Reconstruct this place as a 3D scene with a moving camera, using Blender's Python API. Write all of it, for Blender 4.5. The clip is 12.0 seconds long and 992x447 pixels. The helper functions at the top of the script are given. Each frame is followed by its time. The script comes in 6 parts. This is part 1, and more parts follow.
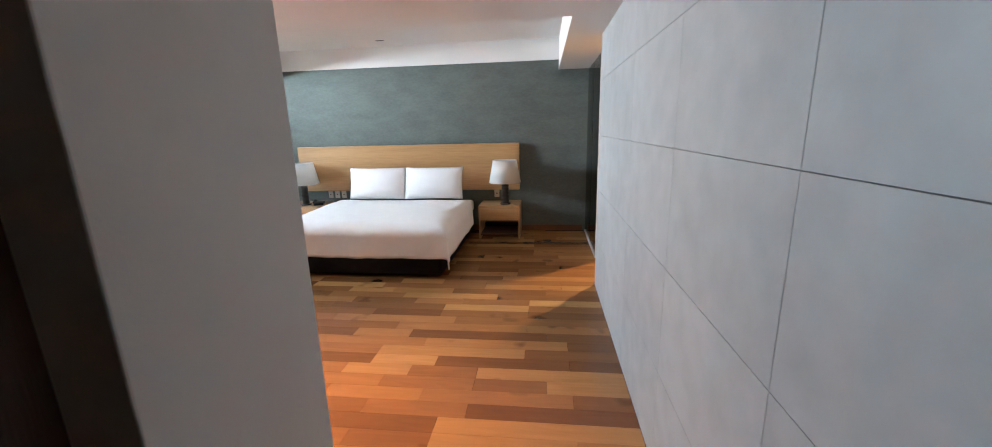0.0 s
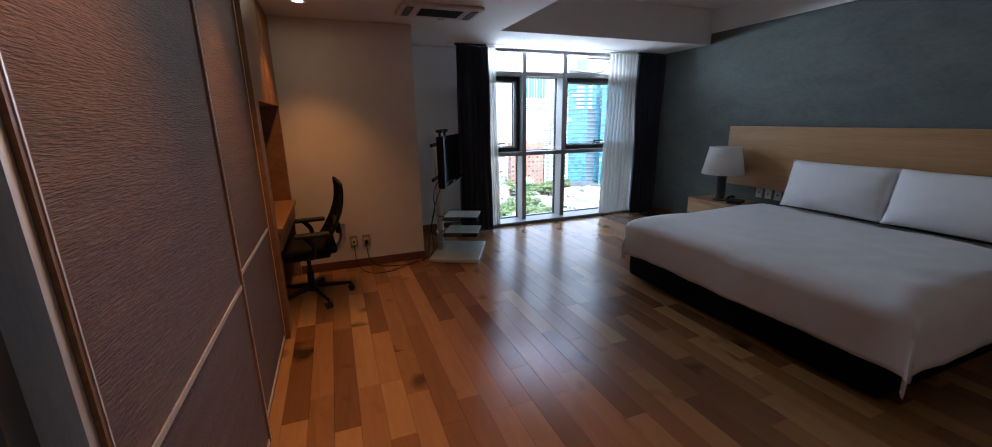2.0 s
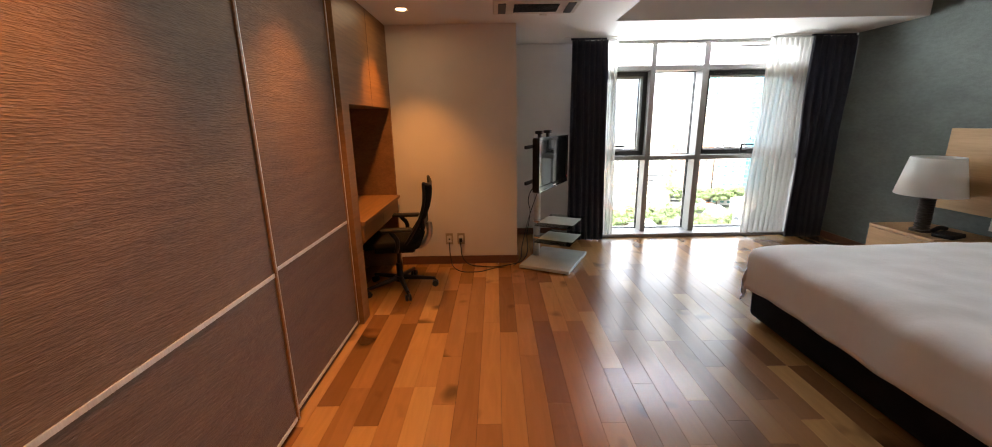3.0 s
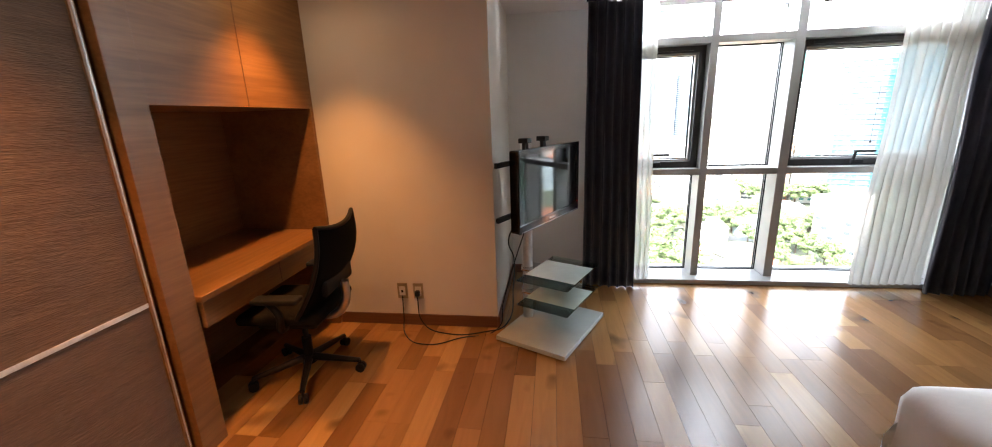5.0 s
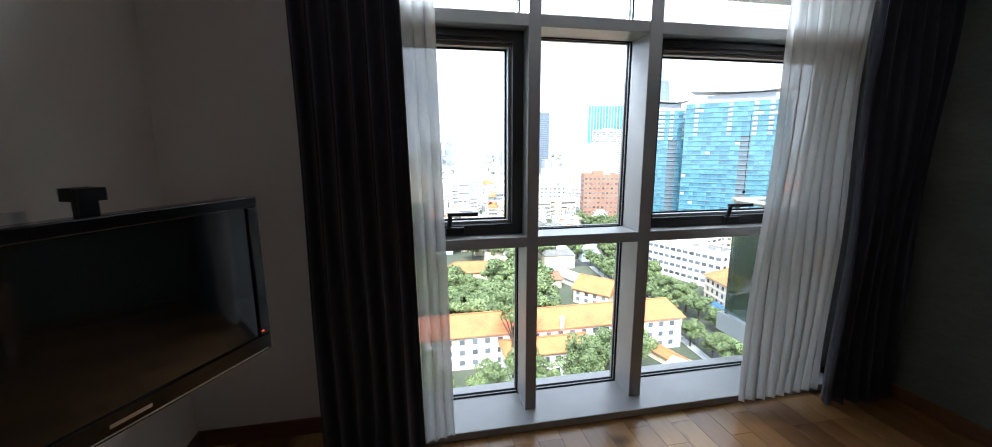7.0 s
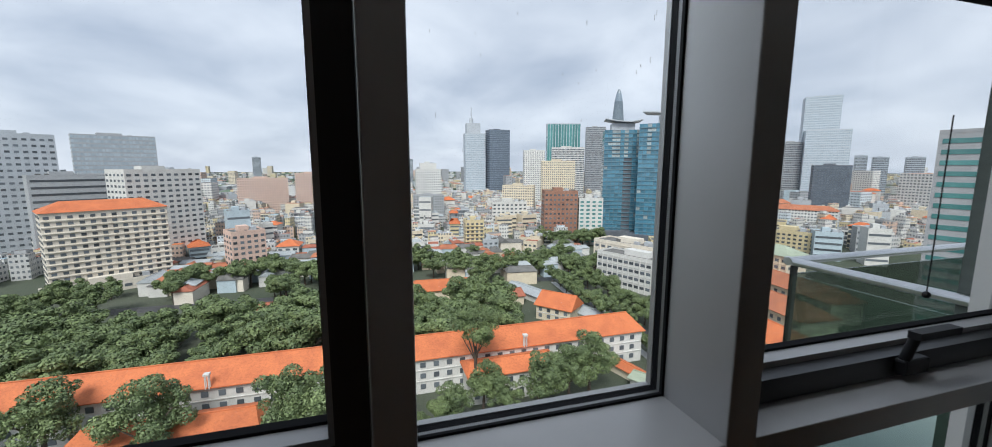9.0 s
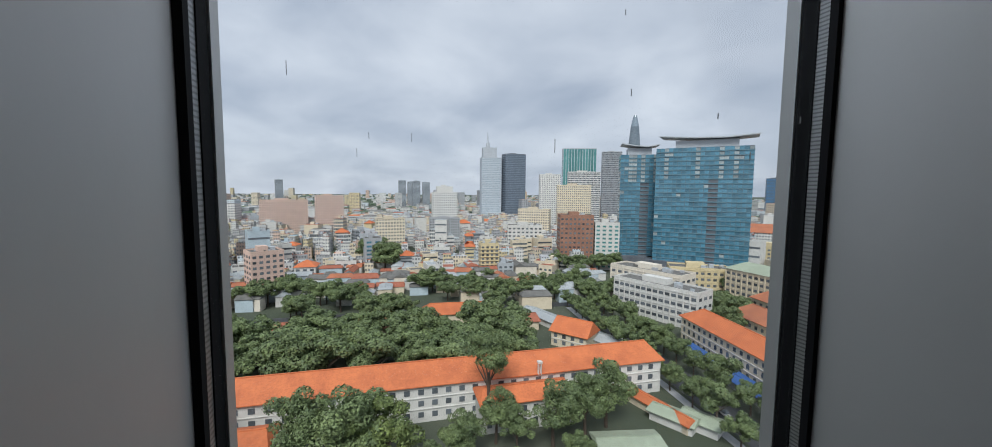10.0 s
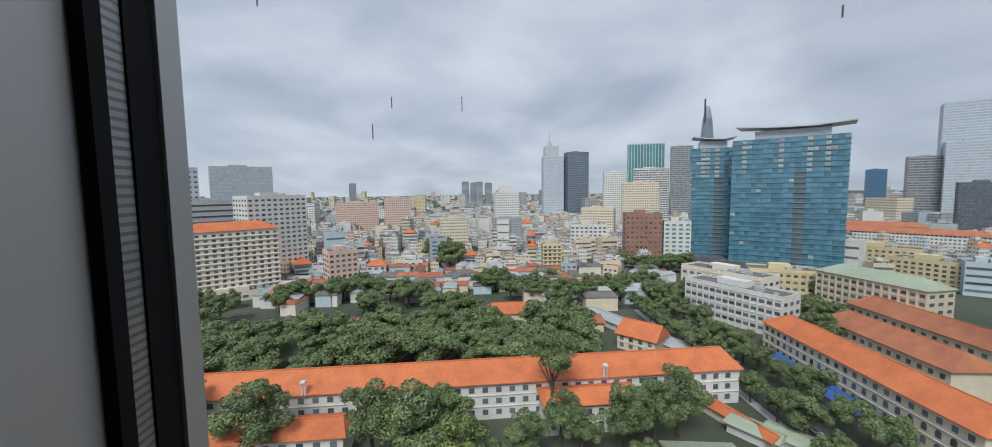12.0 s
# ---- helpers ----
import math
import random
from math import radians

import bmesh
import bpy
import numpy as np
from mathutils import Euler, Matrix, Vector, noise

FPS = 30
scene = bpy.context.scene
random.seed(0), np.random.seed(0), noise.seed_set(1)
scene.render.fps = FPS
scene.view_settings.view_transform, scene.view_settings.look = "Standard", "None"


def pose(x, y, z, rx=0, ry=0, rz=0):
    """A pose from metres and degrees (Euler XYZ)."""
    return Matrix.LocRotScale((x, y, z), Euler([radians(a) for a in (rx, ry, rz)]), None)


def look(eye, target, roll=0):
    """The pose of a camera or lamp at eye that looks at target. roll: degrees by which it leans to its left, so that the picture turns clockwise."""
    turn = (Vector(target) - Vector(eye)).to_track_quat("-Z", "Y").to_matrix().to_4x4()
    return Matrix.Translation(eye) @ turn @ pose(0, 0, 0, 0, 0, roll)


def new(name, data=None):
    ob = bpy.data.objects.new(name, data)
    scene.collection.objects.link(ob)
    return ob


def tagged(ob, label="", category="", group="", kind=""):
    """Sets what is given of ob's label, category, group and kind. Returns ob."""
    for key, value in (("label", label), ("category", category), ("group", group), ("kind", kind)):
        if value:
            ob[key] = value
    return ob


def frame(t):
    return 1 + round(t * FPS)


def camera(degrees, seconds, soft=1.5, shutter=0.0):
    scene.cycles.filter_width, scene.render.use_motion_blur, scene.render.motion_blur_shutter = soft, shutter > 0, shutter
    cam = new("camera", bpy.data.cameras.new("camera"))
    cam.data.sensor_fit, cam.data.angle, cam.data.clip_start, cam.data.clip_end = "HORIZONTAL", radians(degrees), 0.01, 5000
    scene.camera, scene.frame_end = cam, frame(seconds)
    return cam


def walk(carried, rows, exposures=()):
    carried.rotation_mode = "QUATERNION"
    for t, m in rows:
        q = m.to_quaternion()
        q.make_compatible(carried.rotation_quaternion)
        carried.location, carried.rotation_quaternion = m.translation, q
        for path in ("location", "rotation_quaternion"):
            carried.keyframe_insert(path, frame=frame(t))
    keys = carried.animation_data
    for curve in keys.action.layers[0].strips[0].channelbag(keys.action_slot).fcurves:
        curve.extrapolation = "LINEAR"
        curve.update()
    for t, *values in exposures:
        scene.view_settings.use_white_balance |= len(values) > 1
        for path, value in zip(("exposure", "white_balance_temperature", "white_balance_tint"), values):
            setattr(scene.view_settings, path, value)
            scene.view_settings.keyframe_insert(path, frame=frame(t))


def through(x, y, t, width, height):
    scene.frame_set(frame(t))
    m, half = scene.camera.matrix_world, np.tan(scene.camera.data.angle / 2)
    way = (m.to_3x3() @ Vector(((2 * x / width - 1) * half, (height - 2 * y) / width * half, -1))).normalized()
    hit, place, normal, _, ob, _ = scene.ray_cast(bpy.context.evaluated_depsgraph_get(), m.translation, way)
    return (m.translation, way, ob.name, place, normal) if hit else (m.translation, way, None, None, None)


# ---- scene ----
LENS = 101.0
cam = camera(LENS, 12.0, soft=0.9, shutter=0.1)
PATH = [
    (0.0, look((-0.048, -0.048, 1.546), (-0.282, 1.885, 1.088), -1.5)),
    (0.5, look((-0.08, 0.435, 1.524), (-0.584, 2.305, 1.024), -1.2)),
    (1.0, look((-0.106, 0.872, 1.518), (-1.011, 2.577, 0.995), -1.2)),
    (1.5, look((-0.088, 1.226, 1.469), (-1.599, 2.423, 0.937), -0.6)),
    (2.0, look((-0.159, 1.496, 1.443), (-1.965, 2.198, 0.947), -0.8)),
    (2.5, look((-0.215, 1.808, 1.442), (-2.133, 2.102, 0.955), -1.8)),
    (3.0, look((-0.272, 2.087, 1.445), (-2.212, 2.081, 0.958), -1.0)),
    (3.2, look((-0.359, 2.149, 1.42), (-2.31, 2.083, 0.985), -0.2)),
    (4.8, look((-1.499, 2.665, 1.492), (-3.406, 2.306, 1.008), -1.0)),
    (5.0, look((-1.675, 2.684, 1.485), (-3.59, 2.408, 0.978), -2.0)),
    (5.5, look((-2.124, 2.84, 1.468), (-4.068, 2.694, 1.017), -1.7)),
    (6.0, look((-2.529, 2.992, 1.442), (-4.487, 2.964, 1.036), -1.3)),
    (6.5, look((-2.985, 3.187, 1.437), (-4.932, 3.461, 1.07), -1.2)),
    (7.0, look((-3.4, 3.37, 1.429), (-5.33, 3.753, 1.073), -0.2)),
    (7.2, look((-3.572, 3.436, 1.423), (-5.498, 3.869, 1.107), -0.4)),
    (8.8, pose(-4.660, 3.906, 1.498, 81.50, -0.53, 72.75)),
    (9.0, pose(-4.800, 3.925, 1.500, 81.98, -0.08, 73.41)),
    (9.5, pose(-5.054, 4.069, 1.500, 84.23, -1.45, 76.26)),
    (10.0, pose(-5.191, 4.102, 1.500, 85.24, -0.51, 75.62)),
    (10.5, pose(-5.250, 4.105, 1.500, 85.83, -0.48, 73.61)),
    (11.0, pose(-5.285, 4.116, 1.500, 85.51, -0.29, 73.33)),
    (11.5, pose(-5.311, 4.120, 1.500, 85.23, 0.27, 76.91)),
    (12.0, pose(-5.325, 4.114, 1.500, 85.21, 0.69, 84.23)),
]

EXPOSURES = [(0, 4.8, 5800, 5), (0.5, 4.5, 5700, 0), (1, 3.55, 5500, -8), (1.5, 3.55, 6200, 8), (2, 2.45, 5400, 10), (2.5, 3.45, 6700, 10), (3, 3.6, 6750, 10), (5, 3.9, 6450, 10), (5.5, 4.0, 6500, 10), (6, 4.1, 6500, 10), (6.5, 3.7, 6500, 10), (7, 2.1, 6000, 8), (7.2, 1.5, 6100, 10), (8.8, 0.32, 6250, 10), (9.2, 0.28, 6250, 10), (9.5, 0.08, 6250, 10), (12, 0.0, 6250, 10)]
walk(cam, PATH, EXPOSURES)

# ---- sky and sun: an overcast afternoon ----
def make_world():
    w = bpy.data.worlds.new("overcast_sky")
    scene.world = w
    w.use_nodes = True
    nt = w.node_tree
    n, ln = nt.nodes, nt.links
    n.clear()
    out = n.new("ShaderNodeOutputWorld")
    bg = n.new("ShaderNodeBackground")
    bg.inputs[1].default_value = 0.1
    sky = n.new("ShaderNodeTexSky")
    sky.sky_type, sky.sun_disc = "NISHITA", False
    sky.sun_elevation, sky.sun_rotation = radians(55), radians(200)
    co = n.new("ShaderNodeTexCoord")
    sep = n.new("ShaderNodeSeparateXYZ")
    ln.new(co.outputs["Generated"], sep.inputs[0])
    add = n.new("ShaderNodeMath"); add.operation = "ADD"; add.inputs[1].default_value = 0.32
    ln.new(sep.outputs[2], add.inputs[0])
    mx = n.new("ShaderNodeMath"); mx.operation = "MAXIMUM"; mx.inputs[1].default_value = 0.05
    ln.new(add.outputs[0], mx.inputs[0])
    comb = n.new("ShaderNodeCombineXYZ")
    for i in (0, 1):
        d = n.new("ShaderNodeMath"); d.operation = "DIVIDE"
        ln.new(sep.outputs[i], d.inputs[0]); ln.new(mx.outputs[0], d.inputs[1]); ln.new(d.outputs[0], comb.inputs[i])
    no = n.new("ShaderNodeTexNoise")
    no.inputs["Scale"].default_value, no.inputs["Detail"].default_value, no.inputs["Roughness"].default_value = 1.5, 5, 0.5
    no.inputs["Distortion"].default_value = 0.3
    ln.new(comb.outputs[0], no.inputs["Vector"])
    ramp = n.new("ShaderNodeValToRGB")
    e = ramp.color_ramp.elements
    e[0].position, e[0].color = 0.30, (3.9, 4.4, 5.4, 1)
    e[1].position, e[1].color = 0.70, (7.2, 7.5, 8.2, 1)
    ln.new(no.outputs[0], ramp.inputs[0])
    mix = n.new("ShaderNodeMixRGB"); mix.inputs[0].default_value = 0.93
    ln.new(sky.outputs[0], mix.inputs[1]); ln.new(ramp.outputs[0], mix.inputs[2])
    ln.new(mix.outputs[0], bg.inputs[0]); ln.new(bg.outputs[0], out.inputs[0])

make_world()
sun = new("sun", bpy.data.lights.new("sun", "SUN"))
sun.data.energy, sun.data.angle, sun.data.color = 3.1, radians(25), (1, 0.97, 0.92)
sun.matrix_world = look((0, 0, 100), (-80, 35, 0))

def spot(name, x, y, z, power, deg, col=(1, 0.52, 0.2), blend=0.6, size=0.05):
    l = bpy.data.lights.new(name, "SPOT")
    l.energy, l.spot_size, l.spot_blend, l.color, l.shadow_soft_size = power, radians(deg), blend, col, size
    o = new(name, l)
    o.location = (x, y, z)
    return o

for sx, sy, power in ((-1.15, 1.36, 11), (-2.42, 1.36, 11), (-3.80, 1.36, 10)):
    spot("downlight_lamp", sx, sy, 2.285, power, 88, (1, 0.40, 0.10), 1.0, 0.03)
spot("bathroom_lamp", 1.35, 5.1, 2.28, 16, 150, (1, 0.62, 0.3))

# added area lamp behind the upper panes, boosts the sky light into the room
fill_lamp = new("window_fill_lamp", bpy.data.lights.new("window_fill_lamp", "AREA"))
fill_lamp.data.shape, fill_lamp.data.size, fill_lamp.data.size_y = "RECTANGLE", 1.6, 0.2
fill_lamp.data.energy, fill_lamp.data.color = 17, (0.86, 0.93, 1)
fill_lamp.matrix_world = look((-5.64, 4.28, 2.155), (-4.64, 4.28, 1.85))

# ---- materials ----
def mat(name, col, rough=0.6, metal=0.0, col2=None, scale=8.0, bump=0.0, bscale=60.0, stretch=(1, 1, 1), spec=0.5, detail=4, coords="Object", rnd=0.0, sheen=0.0):
    """A surface with colour varied at two scales, and fine relief."""
    m = bpy.data.materials.new(name)
    m.use_nodes = True
    nt = m.node_tree
    n, ln = nt.nodes, nt.links
    b = n["Principled BSDF"]
    b.inputs["Roughness"].default_value, b.inputs["Metallic"].default_value = rough, metal
    b.inputs["Specular IOR Level"].default_value = spec
    if sheen:
        b.inputs["Sheen Weight"].default_value = sheen
    col2 = col2 or tuple(c * 0.82 for c in col)
    co = n.new("ShaderNodeTexCoord")
    mp = n.new("ShaderNodeMapping")
    mp.inputs["Scale"].default_value = stretch
    ln.new(co.outputs[coords], mp.inputs[0])
    a = n.new("ShaderNodeTexNoise"); a.inputs["Scale"].default_value, a.inputs["Detail"].default_value = scale, detail
    c = n.new("ShaderNodeTexNoise"); c.inputs["Scale"].default_value, c.inputs["Detail"].default_value = scale * 0.13, 3
    ln.new(mp.outputs[0], a.inputs["Vector"]); ln.new(mp.outputs[0], c.inputs["Vector"])
    av = n.new("ShaderNodeMath"); av.operation = "MULTIPLY_ADD"; av.inputs[1].default_value = 0.5
    ln.new(a.outputs[0], av.inputs[0])
    hv = n.new("ShaderNodeMath"); hv.operation = "MULTIPLY"; hv.inputs[1].default_value = 0.5
    ln.new(c.outputs[0], hv.inputs[0]); ln.new(hv.outputs[0], av.inputs[2])
    r = n.new("ShaderNodeValToRGB")
    r.color_ramp.elements[0].position, r.color_ramp.elements[0].color = 0.36, (*col2, 1)
    r.color_ramp.elements[1].position, r.color_ramp.elements[1].color = 0.62, (*col, 1)
    ln.new(av.outputs[0], r.inputs[0])
    last = r.outputs[0]
    if rnd:
        oi = n.new("ShaderNodeObjectInfo")
        geo = n.new("ShaderNodeNewGeometry")
        sm = n.new("ShaderNodeMath"); sm.operation = "ADD"
        ln.new(oi.outputs["Random"], sm.inputs[0]); ln.new(geo.outputs["Random Per Island"], sm.inputs[1])
        fr = n.new("ShaderNodeMath"); fr.operation = "FRACT"; ln.new(sm.outputs[0], fr.inputs[0])
        mr = n.new("ShaderNodeMapRange"); mr.inputs[3].default_value, mr.inputs[4].default_value = 1 - rnd, 1 + rnd
        ln.new(fr.outputs[0], mr.inputs[0])
        hs = n.new("ShaderNodeHueSaturation")
        ln.new(last, hs.inputs["Color"]); ln.new(mr.outputs[0], hs.inputs["Value"])
        last = hs.outputs[0]
    ln.new(last, b.inputs["Base Color"])
    if bump:
        g = n.new("ShaderNodeTexNoise"); g.inputs["Scale"].default_value, g.inputs["Detail"].default_value = bscale, 3
        ln.new(mp.outputs[0], g.inputs["Vector"])
        bp = n.new("ShaderNodeBump"); bp.inputs["Strength"].default_value, bp.inputs["Distance"].default_value = bump, 0.01
        ln.new(g.outputs[0], bp.inputs["Height"]); ln.new(bp.outputs[0], b.inputs["Normal"])
    return m

def plank_material():
    m = bpy.data.materials.new("merbau_plank")
    m.use_nodes = True
    n, ln = m.node_tree.nodes, m.node_tree.links
    b = n["Principled BSDF"]
    oi, geo, co = n.new("ShaderNodeObjectInfo"), n.new("ShaderNodeNewGeometry"), n.new("ShaderNodeTexCoord")
    sm = n.new("ShaderNodeMath"); sm.operation = "ADD"
    ln.new(oi.outputs["Random"], sm.inputs[0]); ln.new(geo.outputs["Random Per Island"], sm.inputs[1])
    fr = n.new("ShaderNodeMath"); fr.operation = "FRACT"; ln.new(sm.outputs[0], fr.inputs[0])
    off = n.new("ShaderNodeVectorMath"); off.operation = "MULTIPLY_ADD"
    cb = n.new("ShaderNodeCombineXYZ")
    for i in range(3):
        ln.new(fr.outputs[0], cb.inputs[i])
    off.inputs[1].default_value = (37, 53, 19)
    ln.new(cb.outputs[0], off.inputs[0]); ln.new(co.outputs["Object"], off.inputs[2])
    mp = n.new("ShaderNodeMapping"); mp.inputs["Scale"].default_value = (1.4, 12, 8)
    ln.new(off.outputs[0], mp.inputs[0])
    gr = n.new("ShaderNodeTexNoise"); gr.inputs["Scale"].default_value, gr.inputs["Detail"].default_value, gr.inputs["Distortion"].default_value = 1.6, 6, 1.2
    ln.new(mp.outputs[0], gr.inputs["Vector"])
    kn = n.new("ShaderNodeTexNoise"); kn.inputs["Scale"].default_value, kn.inputs["Detail"].default_value = 3.0, 2
    ln.new(off.outputs[0], kn.inputs["Vector"])
    base = n.new("ShaderNodeValToRGB")
    e = base.color_ramp.elements
    e[0].position, e[0].color = 0.0, (0.155, 0.069, 0.027, 1)
    e[1].position, e[1].color = 1.0, (0.40, 0.228, 0.088, 1)
    for p, c in ((0.25, (0.22, 0.104, 0.038, 1)), (0.6, (0.28, 0.140, 0.051, 1)), (0.82, (0.34, 0.180, 0.067, 1))):
        k = e.new(p); k.color = c
    ln.new(fr.outputs[0], base.inputs[0])
    g2 = n.new("ShaderNodeMapRange"); g2.inputs[1].default_value, g2.inputs[2].default_value, g2.inputs[3].default_value, g2.inputs[4].default_value = 0.3, 0.7, 0.90, 1.07
    ln.new(gr.outputs[0], g2.inputs[0])
    k2 = n.new("ShaderNodeMapRange"); k2.inputs[1].default_value, k2.inputs[2].default_value, k2.inputs[3].default_value, k2.inputs[4].default_value = 0.27, 0.36, 0.35, 1.0
    ln.new(kn.outputs[0], k2.inputs[0])
    mu = n.new("ShaderNodeMath"); mu.operation = "MULTIPLY"
    ln.new(g2.outputs[0], mu.inputs[0]); ln.new(k2.outputs[0], mu.inputs[1])
    hs = n.new("ShaderNodeHueSaturation")
    ln.new(base.outputs[0], hs.inputs["Color"]); ln.new(mu.outputs[0], hs.inputs["Value"])
    ln.new(hs.outputs[0], b.inputs["Base Color"])
    ro = n.new("ShaderNodeMapRange"); ro.inputs[3].default_value, ro.inputs[4].default_value = 0.17, 0.30
    ln.new(gr.outputs[0], ro.inputs[0]); ln.new(ro.outputs[0], b.inputs["Roughness"])
    bp = n.new("ShaderNodeBump"); bp.inputs["Strength"].default_value, bp.inputs["Distance"].default_value = 0.12, 0.004
    ln.new(gr.outputs[0], bp.inputs["Height"]); ln.new(bp.outputs[0], b.inputs["Normal"])
    return m

def glass_material(name, tint=(1, 1, 1), gloss=1.0, rough=0.0):
    m = bpy.data.materials.new(name)
    m.use_nodes = True
    n, ln = m.node_tree.nodes, m.node_tree.links
    n.clear()
    out = n.new("ShaderNodeOutputMaterial")
    tr, gl, mx, fz = n.new("ShaderNodeBsdfTransparent"), n.new("ShaderNodeBsdfGlossy"), n.new("ShaderNodeMixShader"), n.new("ShaderNodeFresnel")
    tr.inputs[0].default_value = (*tint, 1)
    gl.inputs["Roughness"].default_value = rough
    fz.inputs[0].default_value = 1.45
    mu = n.new("ShaderNodeMath"); mu.operation = "MULTIPLY"; mu.inputs[1].default_value = gloss
    ln.new(fz.outputs[0], mu.inputs[0]); ln.new(mu.outputs[0], mx.inputs[0])
    ln.new(tr.outputs[0], mx.inputs[1]); ln.new(gl.outputs[0], mx.inputs[2]); ln.new(mx.outputs[0], out.inputs[0])
    return m

def thin_cloth(name, col, through=0.5, clear=0.25):
    m = bpy.data.materials.new(name)
    m.use_nodes = True
    n, ln = m.node_tree.nodes, m.node_tree.links
    n.clear()
    out = n.new("ShaderNodeOutputMaterial")
    d, t, tr = n.new("ShaderNodeBsdfDiffuse"), n.new("ShaderNodeBsdfTranslucent"), n.new("ShaderNodeBsdfTransparent")
    a, b = n.new("ShaderNodeMixShader"), n.new("ShaderNodeMixShader")
    no = n.new("ShaderNodeTexNoise"); no.inputs["Scale"].default_value = 180
    rp = n.new("ShaderNodeMapRange"); rp.inputs[3].default_value, rp.inputs[4].default_value = clear * 0.6, clear * 1.4
    ln.new(no.outputs[0], rp.inputs[0])
    d.inputs[0].default_value = t.inputs[0].default_value = (*col, 1)
    a.inputs[0].default_value = through
    ln.new(d.outputs[0], a.inputs[1]); ln.new(t.outputs[0], a.inputs[2])
    ln.new(rp.outputs[0], b.inputs[0])
    ln.new(a.outputs[0], b.inputs[1]); ln.new(tr.outputs[0], b.inputs[2]); ln.new(b.outputs[0], out.inputs[0])
    return m

def emitter(name, col, power):
    m = bpy.data.materials.new(name)
    m.use_nodes = True
    b = m.node_tree.nodes["Principled BSDF"]
    b.inputs["Base Color"].default_value = (*col, 1)
    b.inputs["Emission Color"].default_value, b.inputs["Emission Strength"].default_value = (*col, 1), power
    return m

M_PLANK = plank_material()
M_WHITE = mat("white_paint", (0.72, 0.70, 0.67), 0.7, col2=(0.66, 0.64, 0.61), scale=3, bump=0.05, bscale=120)
M_CREAM = mat("cream_paint", (0.66, 0.60, 0.53), 0.75, col2=(0.61, 0.555, 0.49), scale=3, bump=0.08, bscale=150)
M_CEIL = mat("ceiling_paint", (0.74, 0.72, 0.70), 0.8, col2=(0.70, 0.68, 0.66), scale=2)
M_PIER = mat("grey_white_paint", (0.70, 0.67, 0.62), 0.7, col2=(0.66, 0.63, 0.58), scale=4, bump=0.05, bscale=140)
M_PAPER = mat("sage_wallpaper", (0.122, 0.142, 0.128), 0.75, col2=(0.090, 0.106, 0.095), scale=26, bump=0.35, bscale=90, stretch=(1, 1, 2.2), detail=6)
M_STONE = mat("grey_limestone", (0.43, 0.438, 0.435), 0.5, col2=(0.345, 0.352, 0.35), scale=7, bump=0.05, bscale=40, detail=8, rnd=0.05)
M_JOINT = mat("dark_joint", (0.07, 0.06, 0.05), 0.8)
M_OAK = mat("oak_veneer", (0.46, 0.27, 0.115), 0.42, col2=(0.36, 0.20, 0.08), scale=9, stretch=(0.5, 6, 9), bump=0.05, bscale=30, detail=6)
M_DESKWOOD = mat("teak_veneer", (0.26, 0.128, 0.047), 0.45, col2=(0.175, 0.081, 0.028), scale=8, stretch=(0.5, 5, 9), bump=0.06, bscale=30, detail=6)
M_DARKWOOD = mat("dark_walnut", (0.10, 0.042, 0.02), 0.5, col2=(0.06, 0.025, 0.012), scale=7, stretch=(6, 6, 0.6), bump=0.1, bscale=30)
M_SKIRT = mat("skirting_wood", (0.17, 0.068, 0.030), 0.4, col2=(0.12, 0.046, 0.020), scale=8, stretch=(3, 0.6, 9))
M_LEATHER = mat("ribbed_brown_panel", (0.140, 0.080, 0.044), 0.5, col2=(0.078, 0.043, 0.024), scale=40, stretch=(0.5, 1, 5), bump=0.75, bscale=60, detail=6)
M_GREYPANEL = mat("grey_panel", (0.19, 0.18, 0.17), 0.6, col2=(0.14, 0.13, 0.12), scale=20, stretch=(1, 1, 0.4), bump=0.3, bscale=40)
M_ALU = mat("satin_aluminium", (0.72, 0.72, 0.71), 0.40, 0.3, scale=30, stretch=(8, 8, 1))
M_FRAME = mat("grey_window_frame", (0.34, 0.335, 0.33), 0.40, 0.25, col2=(0.30, 0.295, 0.29), scale=5, bump=0.02)
M_SASH = mat("dark_grey_sash", (0.026, 0.026, 0.027), 0.4, 0.3, scale=6)
M_GASKET = mat("black_gasket", (0.008, 0.008, 0.009), 0.9, scale=20, spec=0.1)
M_SPACER = mat("spacer_bar", (0.26, 0.26, 0.26), 0.4, 0.6, scale=120, bump=0.08, bscale=400)
